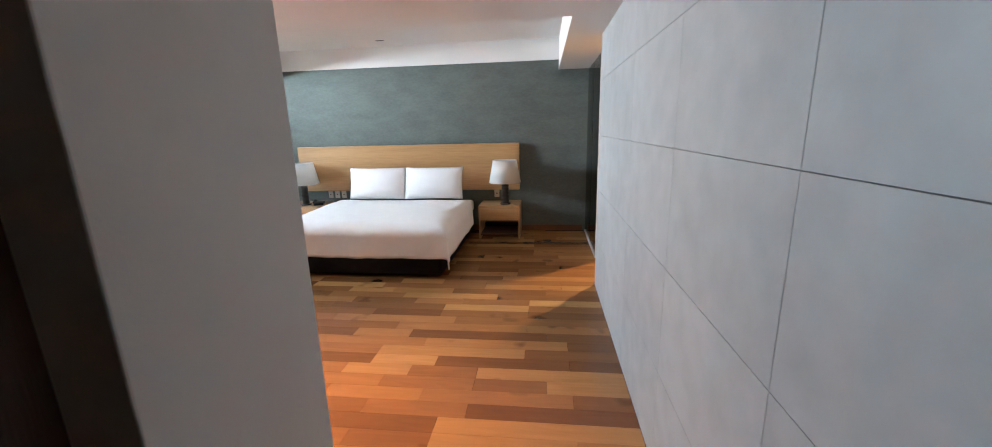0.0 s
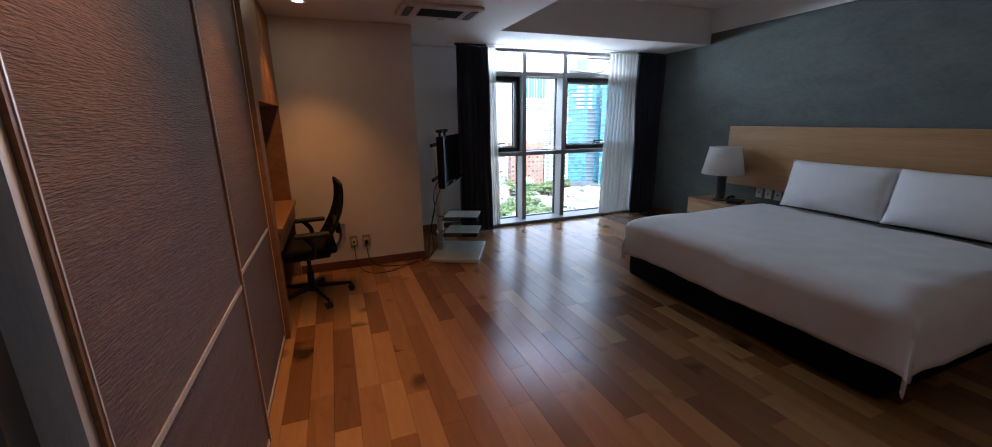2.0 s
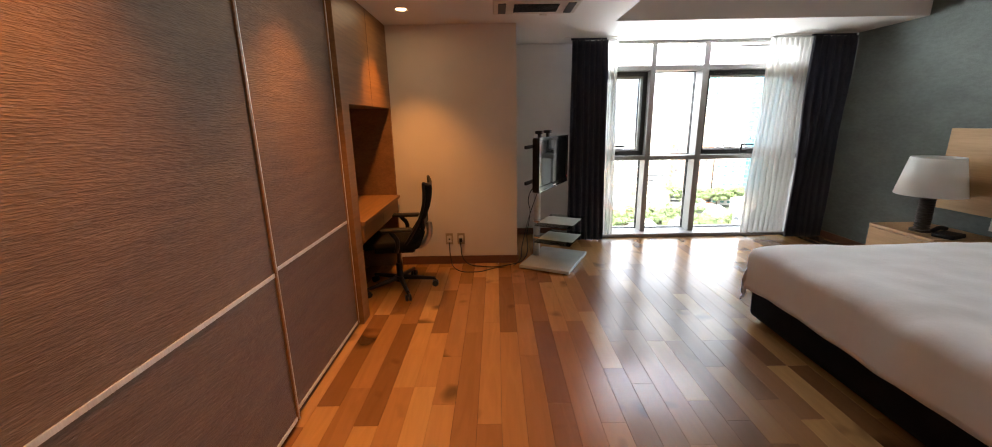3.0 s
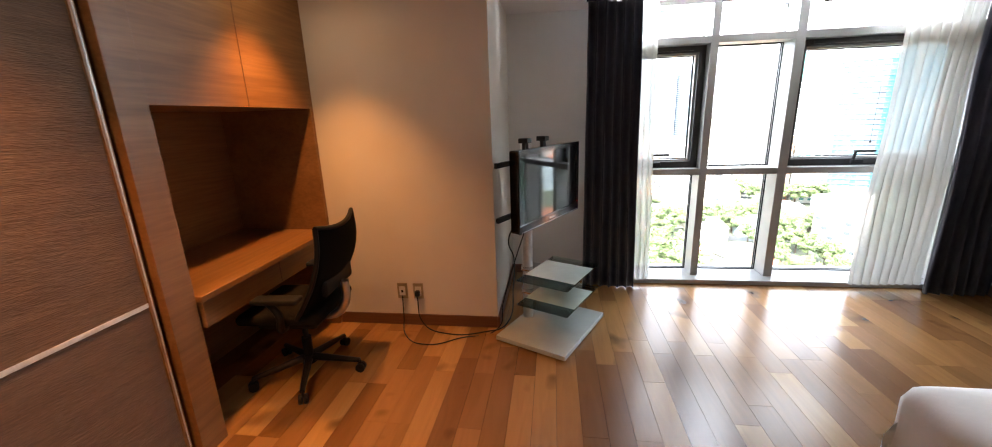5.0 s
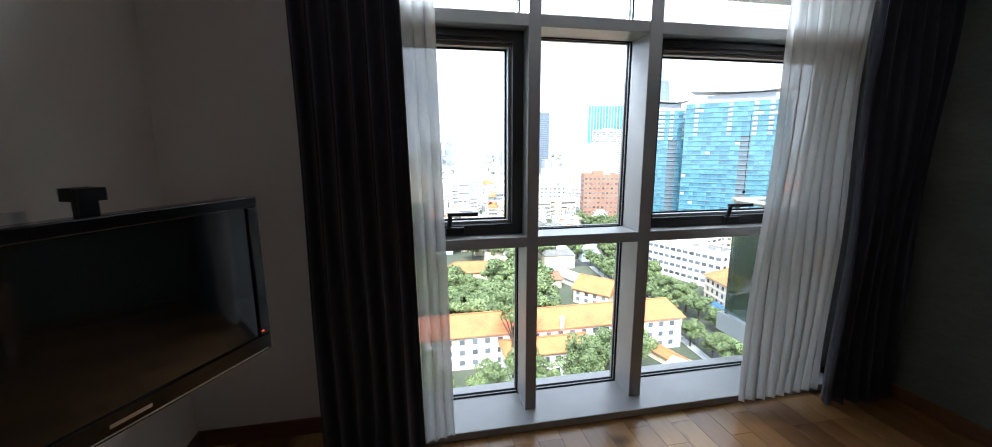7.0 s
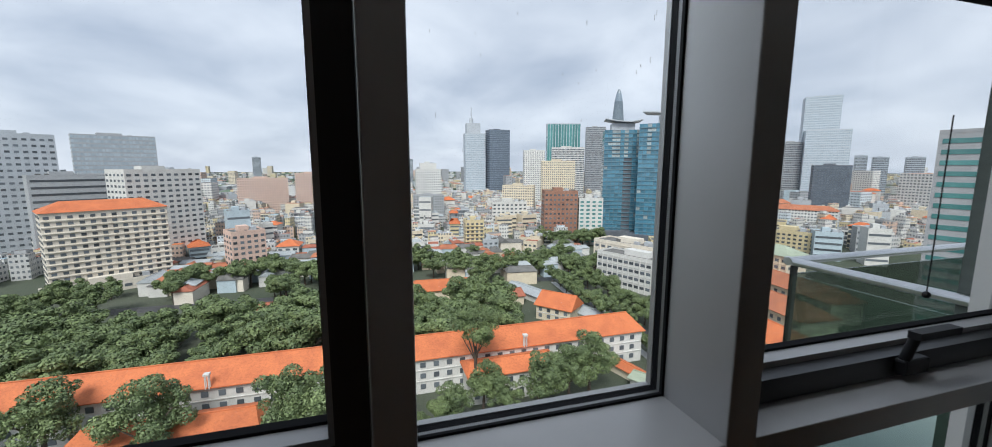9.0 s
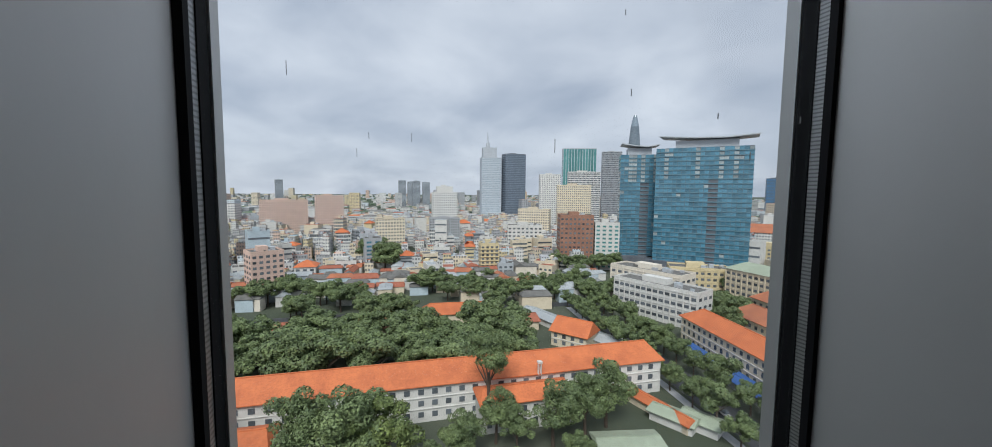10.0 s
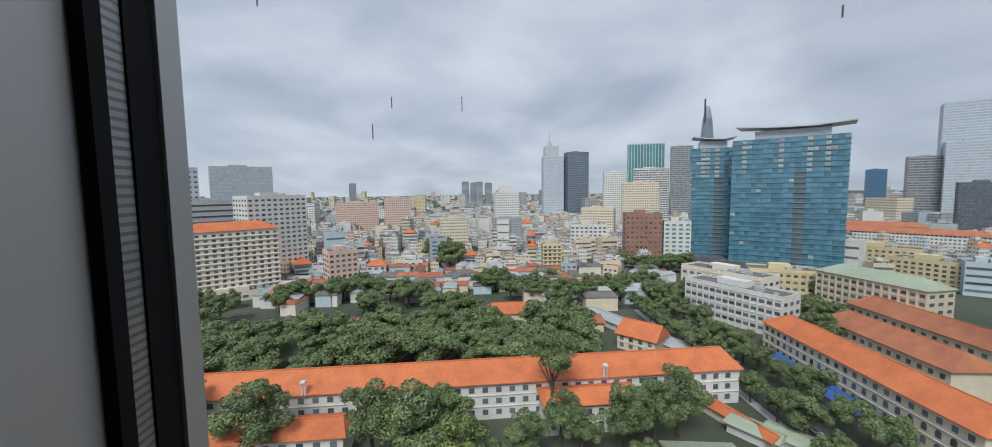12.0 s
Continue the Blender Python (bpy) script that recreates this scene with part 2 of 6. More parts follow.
def punch(m, pitch):
    """Small dark holes in a row along the metal strip."""
    n, ln = m.node_tree.nodes, m.node_tree.links
    b = n["Principled BSDF"]
    co, sp = n.new("ShaderNodeTexCoord"), n.new("ShaderNodeSeparateXYZ")
    ln.new(co.outputs["Object"], sp.inputs[0])
    su = n.new("ShaderNodeMath"); su.operation = "ADD"; ln.new(sp.outputs[1], su.inputs[0]); ln.new(sp.outputs[2], su.inputs[1])
    di = n.new("ShaderNodeMath"); di.operation = "DIVIDE"; di.inputs[1].default_value = pitch; ln.new(su.outputs[0], di.inputs[0])
    fr = n.new("ShaderNodeMath"); fr.operation = "FRACT"; ln.new(di.outputs[0], fr.inputs[0])
    cm = n.new("ShaderNodeMath"); cm.operation = "COMPARE"; cm.inputs[1].default_value, cm.inputs[2].default_value = 0.5, 0.2; ln.new(fr.outputs[0], cm.inputs[0])
    mx = n.new("ShaderNodeMixRGB"); mx.inputs[2].default_value = (0.12, 0.12, 0.12, 1)
    ln.new(cm.outputs[0], mx.inputs[0]); ln.new(b.inputs["Base Color"].links[0].from_socket, mx.inputs[1]); ln.new(mx.outputs[0], b.inputs["Base Color"])
punch(M_SPACER, 0.004)
M_GLASS = glass_material("window_glass", (0.97, 0.985, 0.98), 0.05)
M_SHELFGLASS = glass_material("shelf_glass", (0.86, 0.95, 0.92), 0.9)
M_BATHGLASS = glass_material("smoked_partition_glass", (0.55, 0.56, 0.55), 1.0)
M_FROST = mat("frosted_band", (0.52, 0.60, 0.57), 0.35, scale=10)
M_NAVY = mat("navy_curtain_cloth", (0.036, 0.038, 0.062), 0.95, col2=(0.023, 0.025, 0.042), scale=60, bump=0.25, bscale=500, stretch=(1, 1, 0.3), sheen=0.2)
M_SHEER = thin_cloth("sheer_white_cloth", (0.57, 0.56, 0.535), 0.28, 0.10)
M_LINEN = mat("white_linen", (0.80, 0.79, 0.785), 0.85, col2=(0.77, 0.755, 0.75), scale=9, bump=0.18, bscale=14)
M_BEDBASE = mat("black_bed_skirt", (0.009, 0.007, 0.008), 0.85, spec=0.12, col2=(0.005, 0.004, 0.004), scale=14, bump=0.4, bscale=9)
M_SHADE = thin_cloth("white_lampshade", (0.84, 0.83, 0.80), 0.45, 0.0)
M_LAMPBASE = mat("dark_turned_wood", (0.030, 0.022, 0.018), 0.4, scale=20)
M_BLACK = mat("black_plastic", (0.010, 0.010, 0.011), 0.5, scale=40, bump=0.05, spec=0.25)
M_GLOSSBLACK = mat("gloss_black_bezel", (0.008, 0.008, 0.009), 0.12, scale=10)
M_SCREEN = mat("dark_screen", (0.010, 0.011, 0.013), 0.06, scale=6, spec=0.9)
M_MESH = mat("black_mesh_cloth", (0.006, 0.006, 0.006), 0.9, spec=0.1, scale=200, bump=0.5, bscale=500)
M_SEAT = mat("grey_seat_cloth", (0.012, 0.011, 0.010), 0.9, spec=0.1, scale=120, bump=0.4, bscale=350)
M_SILVER = mat("silver_metal", (0.62, 0.63, 0.64), 0.28, 0.9, scale=20)
M_BASEGLASS = mat("silver_base_plate", (0.50, 0.54, 0.53), 0.25, 0.2, scale=6)
M_CHROME = mat("polished_steel", (0.7, 0.7, 0.7), 0.12, 1.0, scale=10)
M_OUTLET = mat("brass_socket_plate", (0.42, 0.35, 0.24), 0.3, 0.7, scale=30)
M_IVORY = mat("ivory_plastic", (0.72, 0.68, 0.60), 0.4, scale=30)
M_ACWHITE = mat("ac_plastic", (0.62, 0.58, 0.52), 0.5, scale=10)
M_TILE = mat("bathroom_stone", (0.52, 0.40, 0.26), 0.35, col2=(0.42, 0.31, 0.19), scale=8, detail=6)
M_BLIND = mat("timber_blind_slat", (0.36, 0.21, 0.10), 0.5, scale=8, stretch=(9, 0.6, 6))
M_CERAMIC = mat("white_ceramic", (0.82, 0.82, 0.80), 0.12, scale=4)
M_BULB = emitter("lamp_glow", (1, 0.72, 0.42), 12)
M_RED = emitter("standby_light", (1, 0.05, 0.02), 1.5)

# ---- helpers ----
def box(bm, x0, x1, y0, y1, z0, z1, m=None):
    r = bmesh.ops.create_cube(bm, size=1, matrix=Matrix.LocRotScale(((x0 + x1) / 2, (y0 + y1) / 2, (z0 + z1) / 2), None, (abs(x1 - x0), abs(y1 - y0), abs(z1 - z0))))
    if m is not None:
        bmesh.ops.transform(bm, matrix=m, verts=r["verts"])
    return r["verts"]

def tube(bm, a, b, r0, r1=None, seg=16):
    a, b = Vector(a), Vector(b)
    d = b - a
    m = Matrix.Translation((a + b) / 2) @ d.to_track_quat("Z", "Y").to_matrix().to_4x4()
    return bmesh.ops.create_cone(bm, cap_ends=True, segments=seg, radius1=r0, radius2=r0 if r1 is None else r1, depth=d.length, matrix=m)["verts"]

def bevel(bm, w, seg=2):
    bmesh.ops.bevel(bm, geom=[e for e in bm.edges if len(e.link_faces) == 2 and e.calc_face_angle(0) > 0.7], offset=w, segments=seg, affect="EDGES", profile=0.5)

def part(name, bm, material, parent=None, label="", smooth=False):
    me = bpy.data.meshes.new(name)
    bm.normal_update()
    bm.to_mesh(me)
    bm.free()
    me.materials.append(material)
    if smooth:
        for p in me.polygons:
            p.use_smooth = True
    o = new(name, me)
    if parent:
        o.parent = parent
    if label:
        tagged(o, label)
    return o

def boxpart(name, x0, x1, y0, y1, z0, z1, material, parent=None, label="", b=0.0, seg=2):
    bm = bmesh.new()
    box(bm, x0, x1, y0, y1, z0, z1)
    if b:
        bevel(bm, b, seg)
    return part(name, bm, material, parent, label)

def thing(name, label, category, loc=(0, 0, 0), rz=0, group="", kind=""):
    o = new(name)
    o.empty_display_size = 0.1
    o.matrix_basis = pose(*loc, 0, 0, rz)
    return tagged(o, label, category, group, kind)

def struct(name, label, x0, x1, y0, y1, z0, z1, material, b=0.0):
    return tagged(boxpart(name, x0, x1, y0, y1, z0, z1, material, b=b), label, kind="structure")

def tubepart(name, pts, r, material, parent=None, label=""):
    c = bpy.data.curves.new(name, "CURVE")
    c.dimensions, c.bevel_depth, c.bevel_resolution = "3D", r, 2
    s = c.splines.new("BEZIER")
    s.bezier_points.add(len(pts) - 1)
    for p, q in zip(s.bezier_points, pts):
        p.co = q
        p.handle_left_type = p.handle_right_type = "AUTO"
    c.resolution_u = 8
    tmp = bpy.data.objects.new(name, c)
    me = bpy.data.meshes.new_from_object(tmp)
    bpy.data.objects.remove(tmp)
    me.name = name
    me.materials.clear()
    me.materials.append(material)
    for p in me.polygons:
        p.use_smooth = True
    o = new(name, me)
    if parent:
        o.parent = parent
    if label:
        tagged(o, label)
    return o

# ---- room shell ----
FL = tagged(boxpart("floor", -5.43, 2.4, -2.6, 6.1, -0.12, -0.014, M_JOINT), "reddish-brown merbau plank floor with satin varnish", kind="structure")
struct("wall_north", "sage green textured wallpaper wall behind the bed", -5.75, 2.5, 6.06, 6.2, -0.12, 2.44, M_PAPER)
struct("wall_north_band", "white painted band above the wallpaper", -5.75, 2.5, 6.04, 6.2, 2.44, 2.95, M_CEIL)
STONE = struct("wall_east_stone", "grey limestone clad corridor wall with dark joints", 0.466, 0.62, -2.6, 3.86, -0.12, 2.33, M_JOINT)
struct("wall_east_back", "plain wall behind the bathroom", 2.4, 2.5, -2.6, 6.06, -0.12, 2.95, M_TILE)
struct("wall_south", "plain corridor end wall", -5.75, 2.5, -2.7, -2.6, -0.12, 2.95, M_CREAM)
struct("wall_west_return", "cream painted wall pier beside the desk niche", -5.6, -4.34, -2.6, 2.29, -0.12, 2.31, M_CREAM)
struct("wall_west", "white wall between pier and window", -5.62, -5.43, 2.29, 3.16, -0.12, 2.31, M_WHITE)
struct("wall_west_north", "narrow wall beside the window", -5.62, -5.43, 5.84, 6.06, -0.12, 2.31, M_WHITE)
struct("pier_corridor", "warm grey painted corridor pier", -1.25, -0.634, 0.40, 0.868, -0.12, 2.31, M_PIER, b=0.004)
struct("wall_corridor_dark", "dark walnut door panel beside the corridor", -0.86, -0.76, -2.6, 0.40, -0.12, 2.31, M_DARKWOOD)
struct("wall_wardrobe_back", "plain wall behind the wardrobe", -4.34, -1.0, 0.30, 0.38, -0.12, 2.31, M_CREAM)

def ceilings():
    bm = bmesh.new()
    x0, x1, y0, y1 = -4.34, 0.15, 3.2, 6.06
    for a, b, c, d in ((-5.75, 2.5, -2.7, y0), (-5.75, x0, y0, y1), (x1, 2.5, y0, y1)):
        box(bm, a, b, c, d, 2.31, 2.72)
    tagged(part("ceiling", bm, M_CEIL), "white painted ceiling with dropped bulkheads", kind="structure")
    tagged(boxpart("ceiling_tray", -5.75, 2.5, -2.7, 6.06, 2.72, 2.95, M_CEIL), "white recessed ceiling tray above the bed", kind="structure")
ceilings()

# skirting boards
struct("baseboard_north", "dark wooden skirting board", -5.2, 0.52, 6.045, 6.06, 0, 0.085, M_SKIRT, b=0.003)
struct("baseboard_pier", "dark wooden skirting board", -4.34, -4.325, 1.09, 2.29, 0, 0.085, M_SKIRT, b=0.003)
struct("baseboard_return", "dark wooden skirting board", -5.43, -4.325, 2.29, 2.305, 0, 0.085, M_SKIRT, b=0.003)
struct("baseboard_west", "dark wooden skirting board", -5.43, -5.415, 2.305, 3.16, 0, 0.085, M_SKIRT, b=0.003)

def stone_slabs():
    """Slabs with a running bond, each a piece of its own."""
    zs = [0.0, 0.47, 0.955, 1.448, 1.93, 2.33]
    for i in range(5):
        edges = [-2.6, -1.7, -0.9, -0.05, 0.82, 1.63, 2.45, 3.2, 3.86]
        for y0, y1 in zip(edges, edges[1:]):
            bm = bmesh.new()
            box(bm, 0.452, 0.468, y0 + 0.0012, y1 - 0.0012, zs[i] + 0.0012, zs[i + 1] - 0.0012)
            part("stone_slab", bm, M_STONE, STONE)
        # end face
        bm = bmesh.new()
        box(bm, 0.470, 0.62, 3.858, 3.872, zs[i] + 0.0012, zs[i + 1] - 0.0012)
        part("stone_slab", bm, M_STONE, STONE)
stone_slabs()

# ---- window wall ----
MY = [3.16, 3.91, 3.97, 4.52, 4.59, 5.80]
def make_window():
    w = thing("window_1", "floor-to-ceiling grey aluminium window with six panes", "window", kind="structure")
    X0, X1 = -5.535, -5.33
    for y0, y1 in ((3.16, 3.24), (3.91, 3.97), (4.52, 4.59), (5.78, 5.84)):
        boxpart("mullion", X0, X1, y0, y1, 0.04, 2.31, M_FRAME, w, b=0.003)
    bays = ((3.24, 3.91), (3.97, 4.52), (4.59, 5.78))
    for y0, y1 in bays:
        for z0, z1 in ((0.945, 0.998), (1.985, 2.04)):
            boxpart("transom", X0, X1 - 0.002, y0, y1, z0, z1, M_FRAME, w, b=0.002)
        boxpart("head", X0, X1 - 0.002, y0, y1, 2.27, 2.31, M_FRAME, w)
    boxpart("window_sill", -5.62, -5.215, 3.16, 5.84, 0.0, 0.04, M_FRAME, w, "grey metal sill ledge", b=0.004)
    def pane(y0, y1, z0, z1, x=-5.507):
        def ring(n, k, xa, xb, m, label=""):
            bm = bmesh.new()
            for a, b, c, d in ((y0, y0 + k, z0, z1), (y1 - k, y1, z0, z1), (y0 + k, y1 - k, z0, z0 + k), (y0 + k, y1 - k, z1 - k, z1)):
                box(bm, xa, xb, a, b, c, d)
            return part(n, bm, m, w, label)
        ring("gasket", 0.006, x - 0.001, x + 0.007, M_GASKET, "black rubber gasket")
        ring("spacer", 0.005, x - 0.012, x - 0.0012, M_SPACER, "perforated metal glazing spacer")
        ring("sealant", 0.006, x - 0.029, x - 0.0122, M_GASKET, "black glazing sealant")
        ring("outer_bead", 0.008, x - 0.045, x - 0.0292, M_FRAME)
        g = boxpart("pane", x - 0.009, x - 0.003, y0 + 0.003, y1 - 0.003, z0 + 0.003, z1 - 0.003, M_GLASS, w)
        g.visible_shadow = False
        return g
    centre = None
    for i, (y0, y1) in enumerate(bays):
        pane(y0, y1, 0.04, 0.945)
        pane(y0, y1, 2.04, 2.27)
        if i == 1:
            centre = pane(y0, y1, 0.998, 1.985)
            continue
        s = part("sash", frame_bm(y0 + 0.004, y1 - 0.004, 1.002, 1.981, 0.052, -5.50, -5.41), M_SASH, w, "dark grey top-hung opening sash")
        part("sash_inner", frame_bm(y0 + 0.05, y1 - 0.05, 1.048, 1.935, 0.02, -5.52, -5.45), M_FRAME, s)
        part("gasket", frame_bm(y0 + 0.064, y1 - 0.064, 1.062, 1.921, 0.012, -5.512, -5.49), M_GASKET, s)
        boxpart("friction_stay", -5.41, -5.395, y0 + 0.1, y1 - 0.1, 1.945, 1.965, M_SASH, s)
        g = boxpart("pane", -5.520, -5.514, y0 + 0.066, y1 - 0.066, 1.064, 1.919, M_GLASS, s)
        g.visible_shadow = False
        hy = 3.56 if i == 0 else 5.14
        bm = bmesh.new()
        box(bm, -5.415, -5.385, hy - 0.045, hy + 0.045, 1.012, 1.05)
        bevel(bm, 0.006)
        tube(bm, (-5.40, hy - 0.03, 1.04), (-5.385, hy - 0.025, 1.112), 0.011)
        box(bm, -5.395, -5.37, hy - 0.038, hy + 0.11, 1.106, 1.123)
        part("handle", bm, M_BLACK, s, "black lever handle")
    # rain streaks on the outer face of the fixed pane
    rng = random.Random(4)
    bm = bmesh.new()
    for k in range(26):
        y, z, h = rng.uniform(4.0, 4.5), rng.uniform(1.50, 1.85), rng.uniform(0.003, 0.012)
        box(bm, -5.5185, -5.5175, y, y + 0.0003, z, z + h)
    part("rain_streak", bm, mat("water_mark", (0.20, 0.20, 0.20), 0.3), centre, "dry rain streaks")
    # blind cord with a ball in the right bay
    bm = bmesh.new()
    tube(bm, (-5.44, 5.24, 1.19), (-5.44, 5.24, 1.62), 0.0015, seg=6)
    bmesh.ops.create_uvsphere(bm, u_segments=12, v_segments=8, radius=0.009, matrix=Matrix.Translation((-5.44, 5.24, 1.182)))
    tagged(part("window_cord", bm, M_BLACK), "thin black cord with a ball end at the window", "cord")

def frame_bm(y0, y1, z0, z1, w, x0, x1):
    bm = bmesh.new()
    for a, b, c, d in ((y0, y0 + w, z0, z1), (y1 - w, y1, z0, z1), (y0 + w, y1 - w, z0, z0 + w), (y0 + w, y1 - w, z1 - w, z1)):
        box(bm, x0, x1, a, b, c, d)
    return bm
make_window()

def drape(name, label, x, yt, yb, z0, z1, folds, amp, material, thick, seed, waist=None):
    """Pleated hanging cloth; yt and yb are its spans at top and bottom."""
    rng = random.Random(seed)
    ph = [rng.uniform(-0.5, 0.5) for _ in range(folds + 2)]
    nu, nv = folds * 10, 26
    bm = bmesh.new()
    rows = []
    for j in range(nv + 1):
        v = j / nv
        row = []
        a, b = yt[0] + (yb[0] - yt[0]) * v, yt[1] + (yb[1] - yt[1]) * v
        if waist:
            k = math.sin(math.pi * v) ** 2
            a, b = a + waist[0] * k, b + waist[1] * k
        for i in range(nu + 1):
            u = i / nu
            f = u * folds
            p = ph[int(f)] * (1 - f % 1) + ph[int(f) + 1] * (f % 1)
            w = math.sin(2 * math.pi * f + p * 1.6 + 0.5 * math.sin(3 * v + seed))
            dx = amp * w * (0.55 + 0.45 * v) + 0.012 * math.sin(9 * v + 5 * u + seed)
            row.append(bm.verts.new((x + dx, a + (b - a) * u + 0.35 * amp * math.cos(2 * math.pi * f + p), z1 + (z0 - z1) * v + 0.008 * w * v)))
        rows.append(row)
    for r0, r1 in zip(rows, rows[1:]):
        for i in range(nu):
            bm.faces.new((r0[i], r0[i + 1], r1[i + 1], r1[i]))
    c = thing(name, label, "curtain")
    cl = part("cloth", bm, material, c, smooth=True)
    if thick:
        so = cl.modifiers.new("thickness", "SOLIDIFY")
        so.thickness = thick
    boxpart("heading_tape", x - 0.012, x + 0.012, yt[0], yt[1], z1, z1 + 0.02, material, c)
    return c
drape("blackout_curtain", "navy blackout curtain drawn to the window's side, reaching the floor", -5.10, (2.93, 3.32), (2.93, 3.36), 0.010, 2.285, 6, 0.045, M_NAVY, 0.004, 1)
drape("blackout_curtain", "navy blackout curtain bunched beside the green wall", -5.09, (5.56, 6.03), (5.58, 6.03), 0.010, 2.285, 6, 0.045, M_NAVY, 0.004, 2)
drape("sheer_curtain", "narrow white sheer curtain hanging beside the navy curtain", -5.18, (3.28, 3.46), (3.32, 3.51), 0.05, 2.285, 4, 0.022, M_SHEER, 0, 3)
drape("sheer_curtain", "white sheer curtain gathered in loose folds over the window", -5.165, (5.16, 5.62), (5.08, 5.60), 0.05, 2.285, 8, 0.03, M_SHEER, 0, 4)
tr = thing("curtain_track", "white ceiling curtain track", "curtain rail")
boxpart("rail", -5.19, -5.06, 2.86, 6.02, 2.305, 2.312, M_WHITE, tr)

# ---- wardrobe with sliding doors ----
def wardrobe():
    w = thing("wardrobe", "built-in wardrobe with brown ribbed sliding doors and metal trims", "wardrobe", (-2.0, 1.08, 0))
    def bp(n, x0, x1, y0, y1, z0, z1, m, par=w, label="", b=0.0):
        return boxpart(n, x0 + 2.0, x1 + 2.0, y0 - 1.08, y1 - 1.08, z0, z1, m, par, label, b)
    bp("carcass", -3.03, -1.0, 0.40, 1.02, 0.0, 2.308, M_DARKWOOD)
    for x0, x1, yf in ((-2.01, -0.93, 1.09), (-3.01, -1.99, 1.06)):
        d = bp("door", x0 + 0.02, x1 - 0.02, yf - 0.022, yf - 0.004, 0.80, 2.27, M_LEATHER, w, "brown ribbed upper door panel")
        bp("lower_panel", x0 + 0.02, x1 - 0.02, yf - 0.022, yf - 0.004, 0.05, 0.782, M_LEATHER, d)
        bp("metal_strip", x0 + 0.02, x1 - 0.02, yf - 0.022, yf, 0.782, 0.80, M_ALU, d, "brushed aluminium strip")
        for s in (x0, x1 - 0.02):
            bp("stile", s, s + 0.02, yf - 0.03, yf + 0.004, 0.03, 2.285, M_DESKWOOD, d, "timber door edge")
            bp("edge_trim", s + 0.006, s + 0.010, yf + 0.004, yf + 0.006, 0.03, 2.285, M_ALU, d)
        bp("rail", x0 + 0.02, x1 - 0.02, yf - 0.022, yf, 0.03, 0.05, M_ALU, d, "aluminium bottom rail")
    bp("side_panel", -1.0, -0.855, 0.87, 1.03, 0.0, 2.308, M_GREYPANEL, w, "grey end panel", 0.003)
    bp("side_trim", -0.93, -0.905, 1.03, 1.085, 0.0, 2.308, M_ALU, w, "aluminium end trim")
    bp("plinth", -3.03, -0.93, 1.0, 1.05, 0.0, 0.028, M_DARKWOOD, w)
wardrobe()

# ---- desk niche ----
def desk_unit():
    d = thing("desk_unit", "built-in teak desk niche with overhead cabinet, empty", "desk", (-3.7, 1.0, 0))
    def bp(n, x0, x1, y0, y1, z0, z1, m=M_DESKWOOD, par=d, label="", b=0.0):
        return boxpart(n, x0 + 3.7, x1 + 3.7, y0 - 1.0, y1 - 1.0, z0, z1, m, par, label, b)
    bp("side_panel", -3.17, -3.035, 0.40, 1.09, 0, 2.308, b=0.002)
    bp("side_panel", -4.338, -4.305, 0.40, 1.085, 0, 2.308, b=0.002)
    c = bp("overhead_cabinet", -4.305, -3.17, 0.42, 1.085, 1.575, 2.308, label="teak overhead cabinet front", b=0.002)
    # dark strip on the front, painted shade of a gap between doors
    bp("door_gap_shade", -3.74, -3.735, 1.0855, 1.0865, 1.58, 2.30, M_DARKWOOD, c)
    bp("back_panel", -4.305, -3.17, 0.40, 0.42, 0, 1.575)
    bp("desktop", -4.305, -3.17, 0.42, 1.12, 0.715, 0.745, b=0.004, label="teak desktop")
    w = bp("drawer", -4.28, -3.19, 0.70, 1.10, 0.58, 0.713, b=0.003, label="shallow desk drawer front")
    # thin dark strip drawn as the shaded gap between drawers
    bp("drawer_gap_shade", -3.735, -3.731, 1.0995, 1.101, 0.585, 0.71, M_DARKWOOD, w)
desk_unit()

